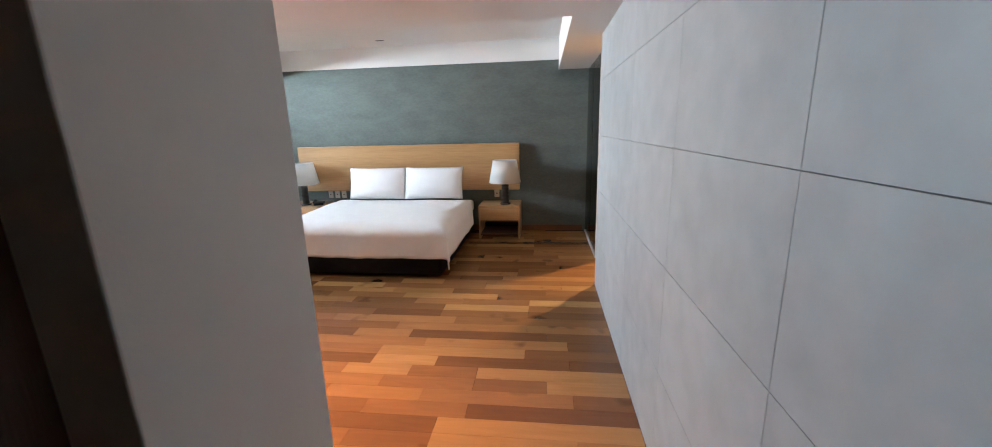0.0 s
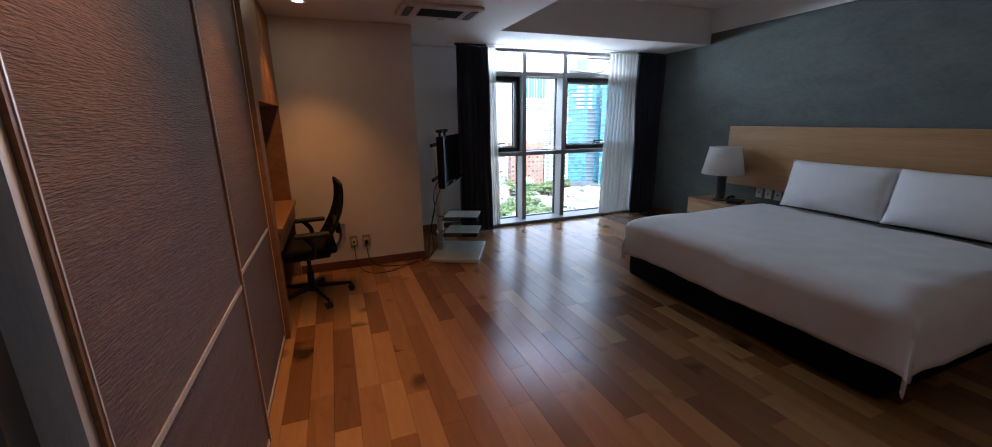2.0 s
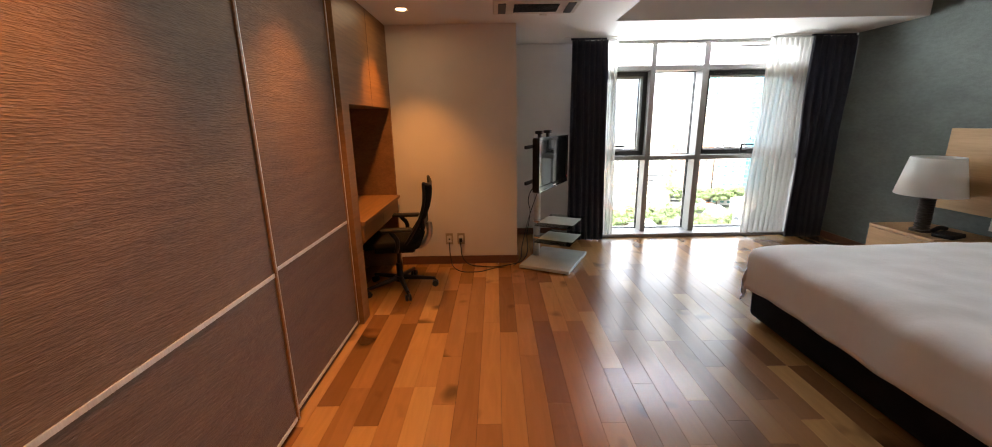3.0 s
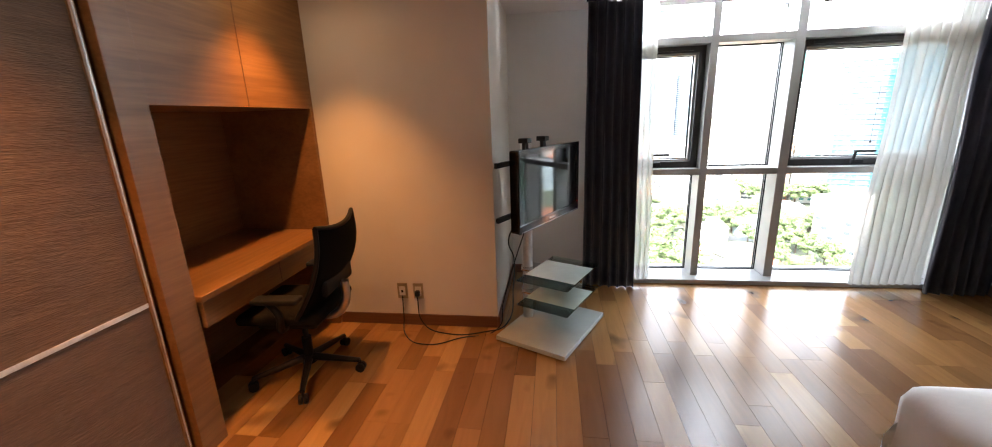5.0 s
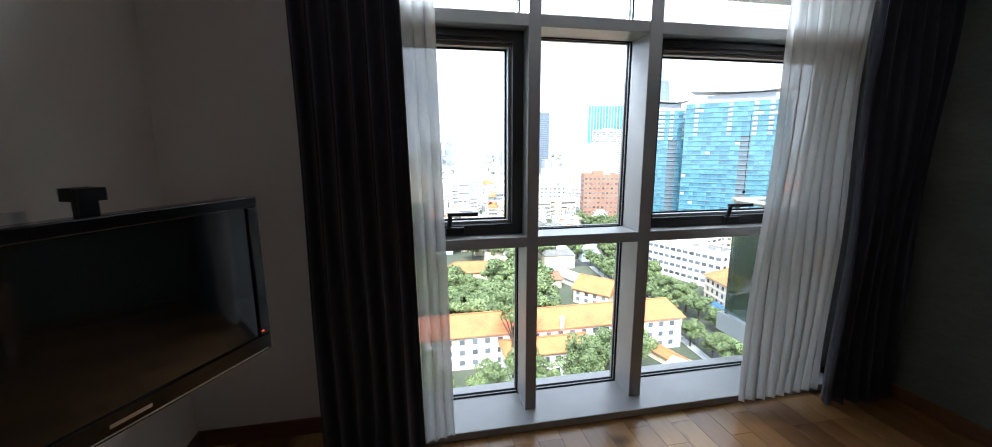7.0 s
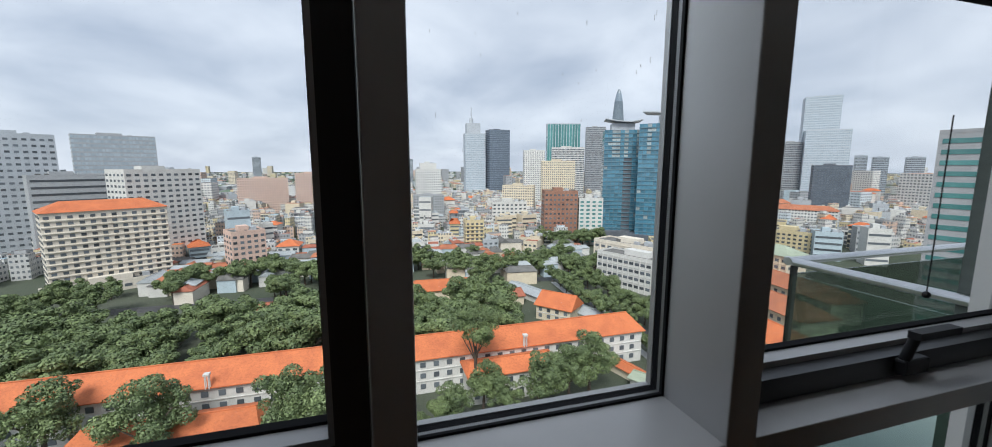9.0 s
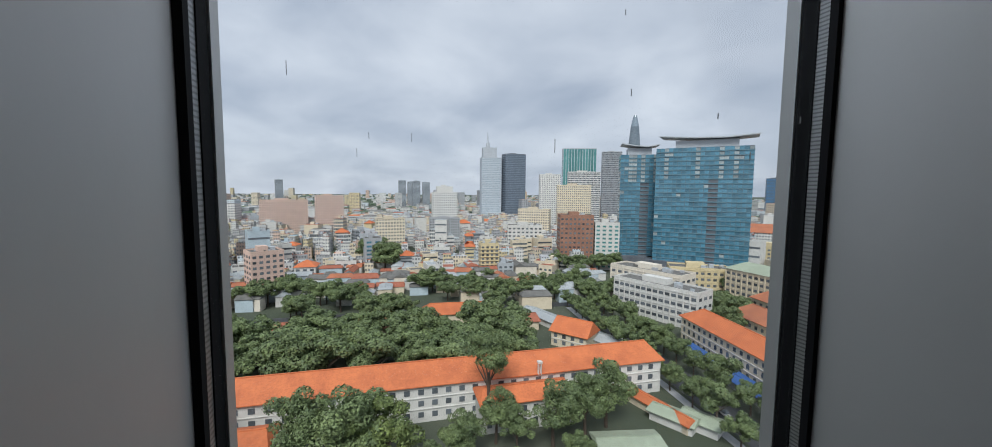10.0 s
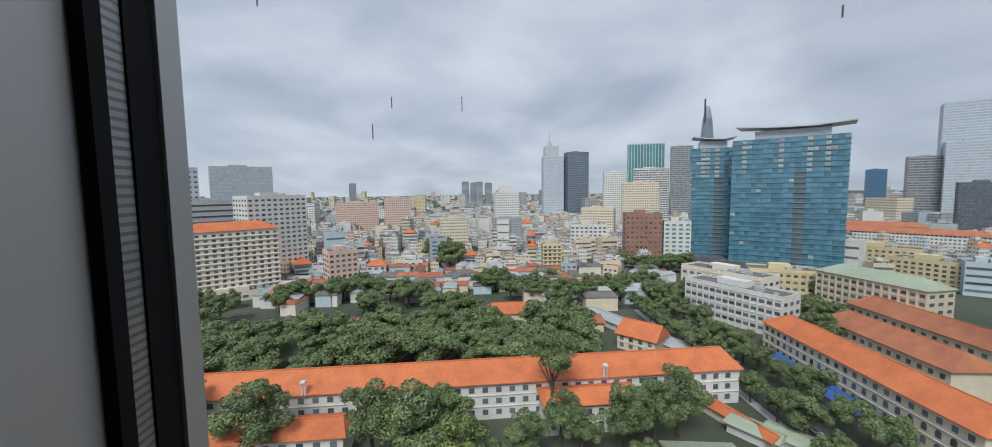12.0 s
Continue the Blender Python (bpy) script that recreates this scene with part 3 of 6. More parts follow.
def task_chair():
    c = thing("office_chair", "black mesh office chair with armrests at the desk", "chair", (-3.71, 1.21, 0), 4)
    rng = random.Random(2)
    bm = bmesh.new()
    box(bm, -0.235, 0.235, -0.25, 0.22, 0.425, 0.485)
    bevel(bm, 0.028, 3)
    part("seat", bm, M_SEAT, c, "grey cloth seat pad", True)
    bm = bmesh.new()
    box(bm, -0.17, 0.17, -0.17, 0.17, 0.375, 0.425)
    bevel(bm, 0.02)
    part("seat_pan", bm, M_BLACK, c)
    # curved mesh back
    bm = bmesh.new()
    rows = []
    for j in range(15):
        v = j / 14
        z = 0.47 + 0.47 * v
        y = 0.215 + 0.055 * math.sin(v * 2.4) - 0.075 * (1 - v) ** 2 + 0.06 * v
        hw = 0.232 + 0.02 * math.sin(math.pi * v) - 0.01 * v
        rows.append([bm.verts.new((hw * (i / 6 - 1), y - 0.035 * (i / 6 - 1) ** 2 * -1 * -1, z + (0.03 * (abs(i / 6 - 1) ** 2) if j == 14 else 0))) for i in range(13)])
    for a, b in zip(rows, rows[1:]):
        for i in range(12):
            bm.faces.new((a[i], a[i + 1], b[i + 1], b[i]))
    left = [tuple(r[0].co) for r in rows]
    right = [tuple(r[-1].co) for r in rows]
    top = [tuple(v.co) for v in rows[-1]]
    low = [tuple(v.co) for v in rows[0]]
    back = part("backrest", bm, M_MESH, c, "black mesh backrest", True)
    so = back.modifiers.new("thickness", "SOLIDIFY"); so.thickness = 0.008
    for pts in (left[::2], right[::2], top[::3], low[::3]):
        tubepart("back_frame", pts, 0.013, M_BLACK, back)
    bm = bmesh.new()
    box(bm, -0.17, 0.17, 0.225, 0.262, 0.57, 0.66)
    bevel(bm, 0.015)
    part("lumbar_pad", bm, M_BLACK, back)
    tubepart("back_bracket", [(0, 0.05, 0.40), (0, 0.20, 0.39), (0, 0.275, 0.47), (0, 0.285, 0.60)], 0.026, M_SILVER, c, "grey metal back bracket")
    for s in (-1, 1):
        a = tubepart("armrest_post", [(s * 0.20, 0.02, 0.41), (s * 0.275, 0.04, 0.44), (s * 0.285, 0.05, 0.52), (s * 0.28, 0.0, 0.595)], 0.019, M_BLACK, c)
        bm = bmesh.new()
        box(bm, s * 0.28 - 0.042, s * 0.28 + 0.042, -0.075, 0.17, 0.595, 0.622)
        bevel(bm, 0.011)
        part("armrest_pad", bm, M_BLACK, a)
    bm = bmesh.new()
    tube(bm, (0, 0, 0.09), (0, 0, 0.24), 0.028)
    tube(bm, (0, 0, 0.24), (0, 0, 0.38), 0.016)
    part("gas_lift", bm, M_BLACK, c)
    bm = bmesh.new()
    tube(bm, (0, 0, 0.075), (0, 0, 0.12), 0.045)
    hub = part("hub", bm, M_BLACK, c)
    for k in range(5):
        a = radians(72 * k + 20)
        ex, ey = 0.31 * math.cos(a), 0.31 * math.sin(a)
        bm = bmesh.new()
        tube(bm, (0.03 * math.cos(a), 0.03 * math.sin(a), 0.105), (ex, ey, 0.075), 0.024, 0.014, 10)
        leg = part("leg", bm, M_BLACK, c)
        bm = bmesh.new()
        for s in (-1, 1):
            q = Vector((-math.sin(a), math.cos(a), 0)) * 0.016 * s
            p = Vector((ex, ey, 0.029))
            tube(bm, p + q * 0.4, p + q * 1.4, 0.028, seg=14)
        tube(bm, (ex, ey, 0.04), (ex, ey, 0.078), 0.007, seg=8)
        part("caster", bm, M_BLACK, leg)
task_chair()

# ---- television on a stand ----
def tv():
    s = thing("tv_stand", "silver pole television stand with two glass shelves", "tv stand", (-4.34, 2.675, 0), 153.8)
    # local x along the screen, local -y towards the bed side
    bm = bmesh.new()
    box(bm, -0.34, 0.34, -0.26, 0.25, 0.012, 0.045)
    bevel(bm, 0.004)
    part("base_plate", bm, M_BASEGLASS, s, "silver-grey base plate")
    for a in (-0.3, 0.3):
        for b in (-0.21, 0.2):
            bm = bmesh.new()
            tube(bm, (a, b, 0), (a, b, 0.014), 0.02)
            part("foot", bm, M_BLACK, s)
    bm = bmesh.new()
    tube(bm, (0.02, 0.20, 0.045), (0.02, 0.20, 1.30), 0.036, seg=24)
    part("pole", bm, M_SILVER, s, "satin silver pole", True)
    for z in (0.27, 0.44):
        bm = bmesh.new()
        box(bm, -0.27, 0.27, -0.24, 0.12, z, z + 0.009)
        sh = part("shelf", bm, M_SHELFGLASS, s, "clear glass shelf with frosted centre")
        boxpart("frosted_band", -0.16, 0.16, -0.238, 0.118, z + 0.0095, z + 0.0105, M_FROST, sh)
        bm = bmesh.new()
        tube(bm, (0.02, 0.20, z - 0.03), (0.02, 0.20, z), 0.046, seg=20)
        box(bm, -0.06, 0.1, 0.02, 0.20, z - 0.012, z - 0.001)
        part("shelf_bracket", bm, M_CHROME, sh)
    bm = bmesh.new()
    for z in (0.86, 1.19):
        box(bm, -0.42, 0.47, 0.142, 0.162, z, z + 0.03)
    part("mount_bar", bm, M_BLACK, s, "black steel mounting bars")
    for x in (-0.11, 0.13):
        bm = bmesh.new()
        box(bm, x - 0.02, x + 0.02, 0.118, 0.142, 0.80, 1.33)
        box(bm, x - 0.028, x + 0.028, 0.10, 0.165, 1.315, 1.345)
        part("mount_hook", bm, M_BLACK, s)
    t = thing("television", "black flat-screen television on a silver pole stand", "television", (-4.45, 2.665, 0.775), 152)
    bm = bmesh.new()
    box(bm, -0.415, 0.415, -0.005, 0.055, 0, 0.51)
    bevel(bm, 0.012, 3)
    part("casing", bm, M_GLOSSBLACK, t)
    bm = bmesh.new()
    for a, b, c, d in ((-0.417, 0.417, 0.478, 0.512), (-0.417, 0.417, -0.002, 0.055), (-0.417, -0.38, 0.055, 0.478), (0.38, 0.417, 0.055, 0.478)):
        box(bm, a, b, -0.018, -0.004, c, d)
    bevel(bm, 0.004)
    part("bezel", bm, M_GLOSSBLACK, t, "gloss black bezel")
    boxpart("screen", -0.38, 0.38, -0.010, -0.006, 0.055, 0.478, M_SCREEN, t, "dark reflective screen")
    boxpart("badge", -0.045, 0.045, -0.0195, -0.018, 0.022, 0.031, M_SILVER, t)
    boxpart("standby_light", 0.385, 0.392, -0.0195, -0.018, 0.070, 0.073, M_RED, t)
    boxpart("lower_trim", -0.40, 0.40, -0.0195, -0.018, 0.004, 0.008, M_SILVER, t)
    cb = thing("tv_cable", "black cables hanging from the television to the wall socket", "cable")
    tubepart("cable", [(-4.36, 2.50, 0.84), (-4.22, 2.40, 0.72), (-4.30, 2.42, 0.55), (-4.42, 2.40, 0.30), (-4.28, 2.36, 0.06), (-4.24, 2.2, 0.012), (-4.20, 1.95, 0.010), (-4.27, 1.75, 0.05), (-4.325, 1.70, 0.235)], 0.0045, M_BLACK, cb)
    tubepart("cable", [(-4.34, 2.52, 0.80), (-4.36, 2.42, 0.50), (-4.27, 2.34, 0.22), (-4.27, 2.30, 0.03), (-4.15, 2.05, 0.010), (-4.05, 1.85, 0.010), (-4.15, 1.66, 0.012), (-4.29, 1.60, 0.09), (-4.325, 1.59, 0.235)], 0.004, M_BLACK, cb)
tv()

def outlet(x, y, z, face, plug=False, label="brass-rimmed wall socket with ivory insert"):
    o = thing("wall_socket", label, "socket", (x, y, z), 0 if face == "e" else -90, group="wall sockets")
    bm = bmesh.new()
    box(bm, 0, 0.008, -0.038, 0.038, -0.06, 0.06)
    bevel(bm, 0.003)
    part("plate", bm, M_OUTLET if face == "e" else M_IVORY, o)
    bm = bmesh.new()
    box(bm, 0.008, 0.012, -0.022, 0.022, -0.035, 0.035)
    part("insert", bm, M_IVORY, o)
    if plug:
        bm = bmesh.new()
        box(bm, 0.012, 0.045, -0.016, 0.016, -0.03, 0.01)
        bevel(bm, 0.005)
        part("plug", bm, M_BLACK, o)
    else:
        boxpart("slot", 0.012, 0.013, -0.008, 0.008, -0.012, 0.006, M_BLACK, o)
outlet(-4.34, 1.59, 0.27, "e")
outlet(-4.34, 1.71, 0.27, "e", True)
outlet(-0.76, 6.06, 0.575, "s", label="ivory wall socket above the nightstand")
for k in range(3):
    outlet(-3.42 + 0.11 * k, 6.06, 0.575, "s", label="ivory switch plate beside the bed")

# ---- bed ----
def bed():
    b = thing("bed", "king-size bed with white linen and a black skirted base", "bed", (-2.08, 4.95, 0))
    hw, y0, y1 = 0.985, -1.0, 1.0
    bm = bmesh.new()
    box(bm, -hw + 0.02, hw - 0.02, y0 - 0.02, y1, 0.03, 0.33)
    bmesh.ops.subdivide_edges(bm, edges=bm.edges, cuts=5, use_grid_fill=True)
    for v in bm.verts:
        v.co.x += 0.008 * noise.noise(v.co * 5); v.co.y += 0.008 * noise.noise(v.co * 4 + Vector((3, 1, 2)))
    bevel(bm, 0.03, 2)
    part("base", bm, M_BEDBASE, b, "black cloth skirted bed base", True)
    for x in (-0.8, 0.8):
        for y in (-0.85, 0.85):
            bm = bmesh.new()
            tube(bm, (x, y, 0), (x, y, 0.05), 0.03)
            part("leg", bm, M_BLACK, b)
    bm = bmesh.new()
    box(bm, -hw, hw, y0 + 0.02, y1, 0.33, 0.50)
    bevel(bm, 0.05, 3)
    part("mattress", bm, M_LINEN, b, "white mattress", True)
    # duvet: a cloth laid over the mattress, hanging on three sides
    bm = bmesh.new()
    nx, ny = 64, 56
    drop = 0.30
    W, Ltop = hw + 0.025, 1.52
    rows = []
    for j in range(ny + 1):
        s = j / ny * (Ltop + drop) - drop
        row = []
        for i in range(nx + 1):
            u = (i / nx * 2 - 1) * (W + drop)
            x, dz = u, 0.0
            if abs(u) > W:
                d = abs(u) - W
                x = math.copysign(W + 0.030 * math.sin(min(1, d / 0.05) * 1.57) + 0.02 * d, u)
                dz -= d
            y = y0 + s
            if s < 0:
                y = y0 - 0.025 * math.sin(min(1, -s / 0.05) * 1.57) + 0.02 * s
                dz = -(-s) if abs(u) <= W else -max(-s, abs(u) - W) - 0.4 * min(-s, abs(u) - W)
            z = 0.575 + dz - (0.05 if dz else 0)
            if dz == 0:
                e = min(W - abs(u), s, 0.16) / 0.16
                z -= 0.050 * (1 - max(0, e)) ** 2
            p = Vector((x, y, z))
            z += 0.016 * noise.noise(Vector((u * 2.0, s * 2.0, 1))) + 0.009 * noise.noise(Vector((u * 7, s * 5, 4)))
            x += 0.012 * noise.noise(Vector((s * 5, z * 3, 7))) if abs(u) > W else 0
            y += 0.012 * noise.noise(Vector((u * 4, z * 3, 9))) if s < 0 else 0
            row.append(bm.verts.new((x, y, z)))
        rows.append(row)
    for a, c in zip(rows, rows[1:]):
        for i in range(nx):
            bm.faces.new((a[i], a[i + 1], c[i + 1], c[i]))
    d = part("duvet", bm, M_LINEN, b, "smooth white duvet tucked over the foot", True)
    so = d.modifiers.new("thickness", "SOLIDIFY"); so.thickness = 0.018
    return b
bed()

def pillow(x, tilt):
    bm = bmesh.new()
    n = 22
    top, bot = [], []
    for j in range(n + 1):
        v = j / n * 2 - 1
        tr_, br_ = [], []
        for i in range(n + 1):
            u = i / n * 2 - 1
            k = (max(0, 1 - abs(u) ** 2.6) * max(0, 1 - abs(v) ** 2.6)) ** 0.55
            px, pz = 0.425 * u * (1 + 0.03 * abs(v) ** 3), 0.225 * v * (1 + 0.05 * abs(u) ** 3)
            w = 0.008 * noise.noise(Vector((u * 2 + x, v * 2, 3)))
            tr_.append(bm.verts.new((px, -0.095 * k + w, pz)))
            br_.append(bm.verts.new((px, 0.075 * k + w, pz)) if 0 < i < n and 0 < j < n else tr_[-1])
        top.append(tr_); bot.append(br_)
    for j in range(n):
        for i in range(n):
            bm.faces.new((top[j][i], top[j][i + 1], top[j + 1][i + 1], top[j + 1][i]))
            f = (bot[j][i], bot[j + 1][i], bot[j + 1][i + 1], bot[j][i + 1])
            if len(set(f)) == 4 and any(a is not b for a, b in zip(f, (top[j][i], top[j + 1][i], top[j + 1][i + 1], top[j][i + 1]))):
                bm.faces.new(f)
    o = part("pillow", bm, M_LINEN, None, "", True)
    o.matrix_basis = pose(x, 5.78, 0.775, tilt, 0, 0)
    tagged(o, "plump white pillow propped against the oak headboard", "pillow", "pillows on the bed")
for px in (-2.51, -1.66):
    pillow(px, -14)
    
hb = thing("headboard", "wide oak veneer headboard panel fixed to the green wall", "headboard", (-2.12, 6.0, 0.64))
boxpart("panel", -1.71, 1.71, -0.04, 0.03, 0, 0.68, M_OAK, hb, b=0.003)
boxpart("batten", -1.6, 1.6, 0.03, 0.06, 0.06, 0.6, M_DARKWOOD, hb)

def nightstand(x):
    t = thing("nightstand", "oak nightstand with a drawer over an open shelf, its recess coloured dark as shade", "nightstand", (x, 5.79, 0), group="nightstands")
    boxpart("top", -0.29, 0.29, -0.25, 0.25, 0.445, 0.472, M_OAK, t, b=0.003)
    for s in (-1, 1):
        boxpart("side_panel", s * 0.29 - (0.022 if s > 0 else 0), s * 0.29 + (0.022 if s < 0 else 0), -0.245, 0.25, 0.0, 0.445, M_OAK, t)
    # back and boards coloured dark to put the recess's shade in
    boxpart("back_panel", -0.268, 0.268, 0.23, 0.25, 0.0, 0.445, M_BLACK, t)
    boxpart("bottom", -0.268, 0.268, -0.24, 0.23, 0.05, 0.07, M_DARKWOOD, t)
    boxpart("divider", -0.268, 0.268, -0.23, 0.23, 0.245, 0.26, M_DARKWOOD, t)
    d = boxpart("drawer", -0.265, 0.265, -0.248, 0.2, 0.265, 0.44, M_OAK, t, "oak drawer front", b=0.002)
    return t
nightstand(-0.68)
nightstand(-3.66)

def table_lamp(x):
    l = thing("table_lamp", "table lamp with white drum shade on dark ribbed base", "lamp", (x, 5.70, 0.472), group="bedside lamps")
    bm = bmesh.new()
    tube(bm, (0, 0, 0), (0, 0, 0.018), 0.075, seg=28)
    foot = part("foot", bm, M_LAMPBASE, l)
    bm = bmesh.new()
    rings = []
    for k in range(31):
        rad = 0.054 if k % 2 else 0.046
        rings.append([bm.verts.new((rad * math.cos(a), rad * math.sin(a), 0.018 + k * 0.01)) for a in [math.pi * q / 12 for q in range(24)]])
    for a, b in zip(rings, rings[1:]):
        for q in range(24):
            bm.faces.new((a[q], a[(q + 1) % 24], b[(q + 1) % 24], b[q]))
    bm.faces.new(rings[-1])
    part("stem", bm, M_LAMPBASE, l, "dark ribbed turned stem")
    bm = bmesh.new()
    tube(bm, (0, 0, 0.318), (0, 0, 0.39), 0.012)
    part("lamp_holder", bm, M_CHROME, l)
    bm = bmesh.new()
    bmesh.ops.create_cone(bm, cap_ends=False, segments=40, radius1=0.225, radius2=0.165, depth=0.31, matrix=Matrix.Translation((0, 0, 0.47)))
    sh = part("shade", bm, M_SHADE, l, "white fabric drum shade", True)
    so = sh.modifiers.new("thickness", "SOLIDIFY"); so.thickness = 0.003
    for r, z in ((0.165, 0.622), (0.224, 0.317)):
        bm = bmesh.new()
        bmesh.ops.create_cone(bm, cap_ends=False, segments=40, radius1=r + 0.001, radius2=r + 0.001, depth=0.006, matrix=Matrix.Translation((0, 0, z)))
        part("shade_ring", bm, M_LINEN, sh)
table_lamp(-0.60)
table_lamp(-3.64)
ph = thing("telephone", "small dark bedside telephone on the nightstand", "telephone", (-3.44, 5.72, 0.472), 20)
bm = bmesh.new(); box(bm, -0.07, 0.07, -0.09, 0.09, 0, 0.035); bevel(bm, 0.01)
part("base", bm, M_BLACK, ph)
tubepart("handset", [(-0.06, -0.09, 0.05), (-0.06, 0, 0.065), (-0.06, 0.09, 0.05)], 0.018, M_BLACK, ph)

# ---- ceiling fittings ----
for sx, sy in ((-1.15, 1.36), (-2.42, 1.36), (-3.80, 1.36)):
    dl = thing("downlight", "recessed round downlight glowing warm in the ceiling", "ceiling light", (sx, sy, 2.31), group="downlights")
    bm = bmesh.new()
    bmesh.ops.create_cone(bm, cap_ends=False, segments=28, radius1=0.05, radius2=0.036, depth=0.006, matrix=Matrix.Translation((0, 0, -0.003)))
    part("trim_ring", bm, M_ACWHITE, dl)
    bm = bmesh.new()
    bmesh.ops.create_circle(bm, cap_ends=True, segments=24, radius=0.034, matrix=pose(0, 0, -0.002, 180))
    part("lens", bm, M_BULB, dl)
ac = thing("ceiling_air_conditioner", "ivory ceiling cassette air conditioner grille", "air conditioner", (-3.72, 2.41, 2.31))
bm = bmesh.new(); box(bm, -0.19, 0.19, -0.33, 0.33, -0.03, 0.0); bevel(bm, 0.012)
part("panel", bm, M_ACWHITE, ac)
for k in range(9):
    x = -0.10 + k * 0.025
    boxpart("slat", x, x + 0.012, -0.17, 0.17, -0.036, -0.0302, M_BLACK, ac)
for y in (-0.27, 0.25):
    boxpart("louvre", -0.14, 0.14, y - 0.02, y + 0.04, -0.035, -0.0305, M_SASH, ac)
sd = thing("sprinkler_head", "small white ceiling sprinkler", "sprinkler", (-4.0, 2.5, 2.31))
bm = bmesh.new(); tube(bm, (0, 0, -0.02), (0, 0, 0), 0.03, 0.04); part("cap", bm, M_ACWHITE, sd)
sl = thing("ceiling_slot", "small dark slot fitting in the tray ceiling", "ceiling fitting", (-2.24, 5.62, 2.72))
boxpart("plate", -0.07, 0.07, -0.03, 0.03, -0.006, 0, M_WHITE, sl)
boxpart("slot", -0.055, 0.055, -0.018, 0.018, -0.009, -0.0065, M_BLACK, sl)

# ---- bathroom behind glass ----
mi = thing("bathroom_mirror", "framed mirror above the bathroom vanity", "mirror", (1.5, 6.04, 1.5))
boxpart("frame", -0.62, 0.62, -0.012, 0.015, -0.45, 0.5, M_DESKWOOD, mi)
boxpart("mirror_glass", -0.58, 0.58, -0.016, -0.0125, -0.41, 0.46, M_CHROME, mi)
struct("bathroom_wall_tiles", "warm beige stone lining behind the vanity", 0.60, 2.4, 6.045, 6.058, 0.0, 2.31, M_TILE)
struct("bathroom_wall_south", "warm beige bathroom side wall", 0.62, 2.4, 3.72, 3.86, 0.0, 2.31, M_TILE)
gp = thing("glass_partition", "smoked glass partition between bedroom and bathroom", "partition", (0.56, 4.9, 0))
for y0, y1 in ((-0.17, 0.48), (0.50, 1.14)):
    boxpart("pane", 0, 0.01, y0, y1, 0.02, 2.30, M_BATHGLASS, gp)
boxpart("bottom_channel", -0.012, 0.022, -0.19, 1.14, 0, 0.02, M_ALU, gp)
boxpart("post", -0.005, 0.015, -0.19, -0.17, 0.02, 2.30, M_ALU, gp)
bl = thing("timber_blind", "lowered timber venetian blind behind the glass", "blind", (0.68, 5.32, 0))
for k in range(46):
    bm = bmesh.new()
    box(bm, -0.024, 0.024, -0.68, 0.68, -0.0015, 0.0015)
    o = part("slat", bm, M_BLIND, bl)
    o.matrix_basis = pose(0, 0, 0.25 + k * 0.043, 0, 28, 0)
boxpart("headrail", -0.03, 0.03, -0.68, 0.68, 2.24, 2.30, M_BLIND, bl)
va = thing("vanity", "timber bathroom vanity with a white basin on top", "vanity", (1.5, 5.72, 0))
boxpart("cabinet", -0.7, 0.7, -0.25, 0.3, 0.12, 0.78, M_DESKWOOD, va, b=0.004)
boxpart("plinth", -0.66, 0.66, -0.2, 0.3, 0.0, 0.12, M_DARKWOOD, va)
boxpart("counter", -0.73, 0.73, -0.28, 0.32, 0.78, 0.82, M_CERAMIC, va, b=0.006)
bm = bmesh.new(); tube(bm, (-0.2, 0, 0.82), (-0.2, 0, 0.94), 0.15, 0.21, 28); part("basin", bm, M_CERAMIC, va, "round white basin", True)

# ---- the city below ----
GZ = -65.0
M_GROUND = mat("city_ground", (0.085, 0.095, 0.068), 0.95, col2=(0.038, 0.055, 0.030), scale=0.02, detail=8, coords="Object")
M_ASPHALT = mat("wet_asphalt", (0.06, 0.062, 0.066), 0.5, scale=0.4)
M_TILEROOF = mat("orange_tile_roof", (0.60, 0.175, 0.062), 0.75, col2=(0.42, 0.115, 0.045), scale=1.6, bump=0.6, bscale=3, detail=9, rnd=0.1)
M_OLDTILE = mat("weathered_orange_tiles", (0.46, 0.165, 0.08), 0.8, col2=(0.28, 0.105, 0.06), scale=1.2, bump=0.6, bscale=3, detail=9)
M_REDROOF = mat("rust_roof", (0.36, 0.12, 0.07), 0.8, col2=(0.26, 0.09, 0.055), scale=0.6)
M_GREYROOF = mat("grey_sheet_roof", (0.38, 0.41, 0.42), 0.6, col2=(0.30, 0.32, 0.33), scale=0.4)
M_DARKROOF = mat("weathered_flat_roof", (0.17, 0.165, 0.155), 0.85, col2=(0.10, 0.10, 0.095), scale=0.4)
M_GREENROOF = mat("pale_green_roof", (0.36, 0.41, 0.31), 0.6, col2=(0.28, 0.32, 0.24), scale=0.4)
M_BLUETARP = mat("blue_awning", (0.045, 0.13, 0.38), 0.6, scale=0.5)
M_WIN = mat("far_window_glass", (0.12, 0.135, 0.15), 0.2, scale=0.8, rnd=0.5)
M_WINBLUE = mat("blue_curtain_glass", (0.105, 0.265, 0.36), 0.10, col2=(0.045, 0.14, 0.205), scale=0.5, spec=0.9, rnd=0.32)
M_WINGREEN = mat("green_curtain_glass", (0.10, 0.27, 0.26), 0.15, col2=(0.06, 0.19, 0.19), scale=0.2, spec=0.8, rnd=0.2)
M_WINGREY = mat("grey_curtain_glass", (0.22, 0.27, 0.31), 0.2, col2=(0.16, 0.20, 0.24), scale=0.2, spec=0.7, rnd=0.2)
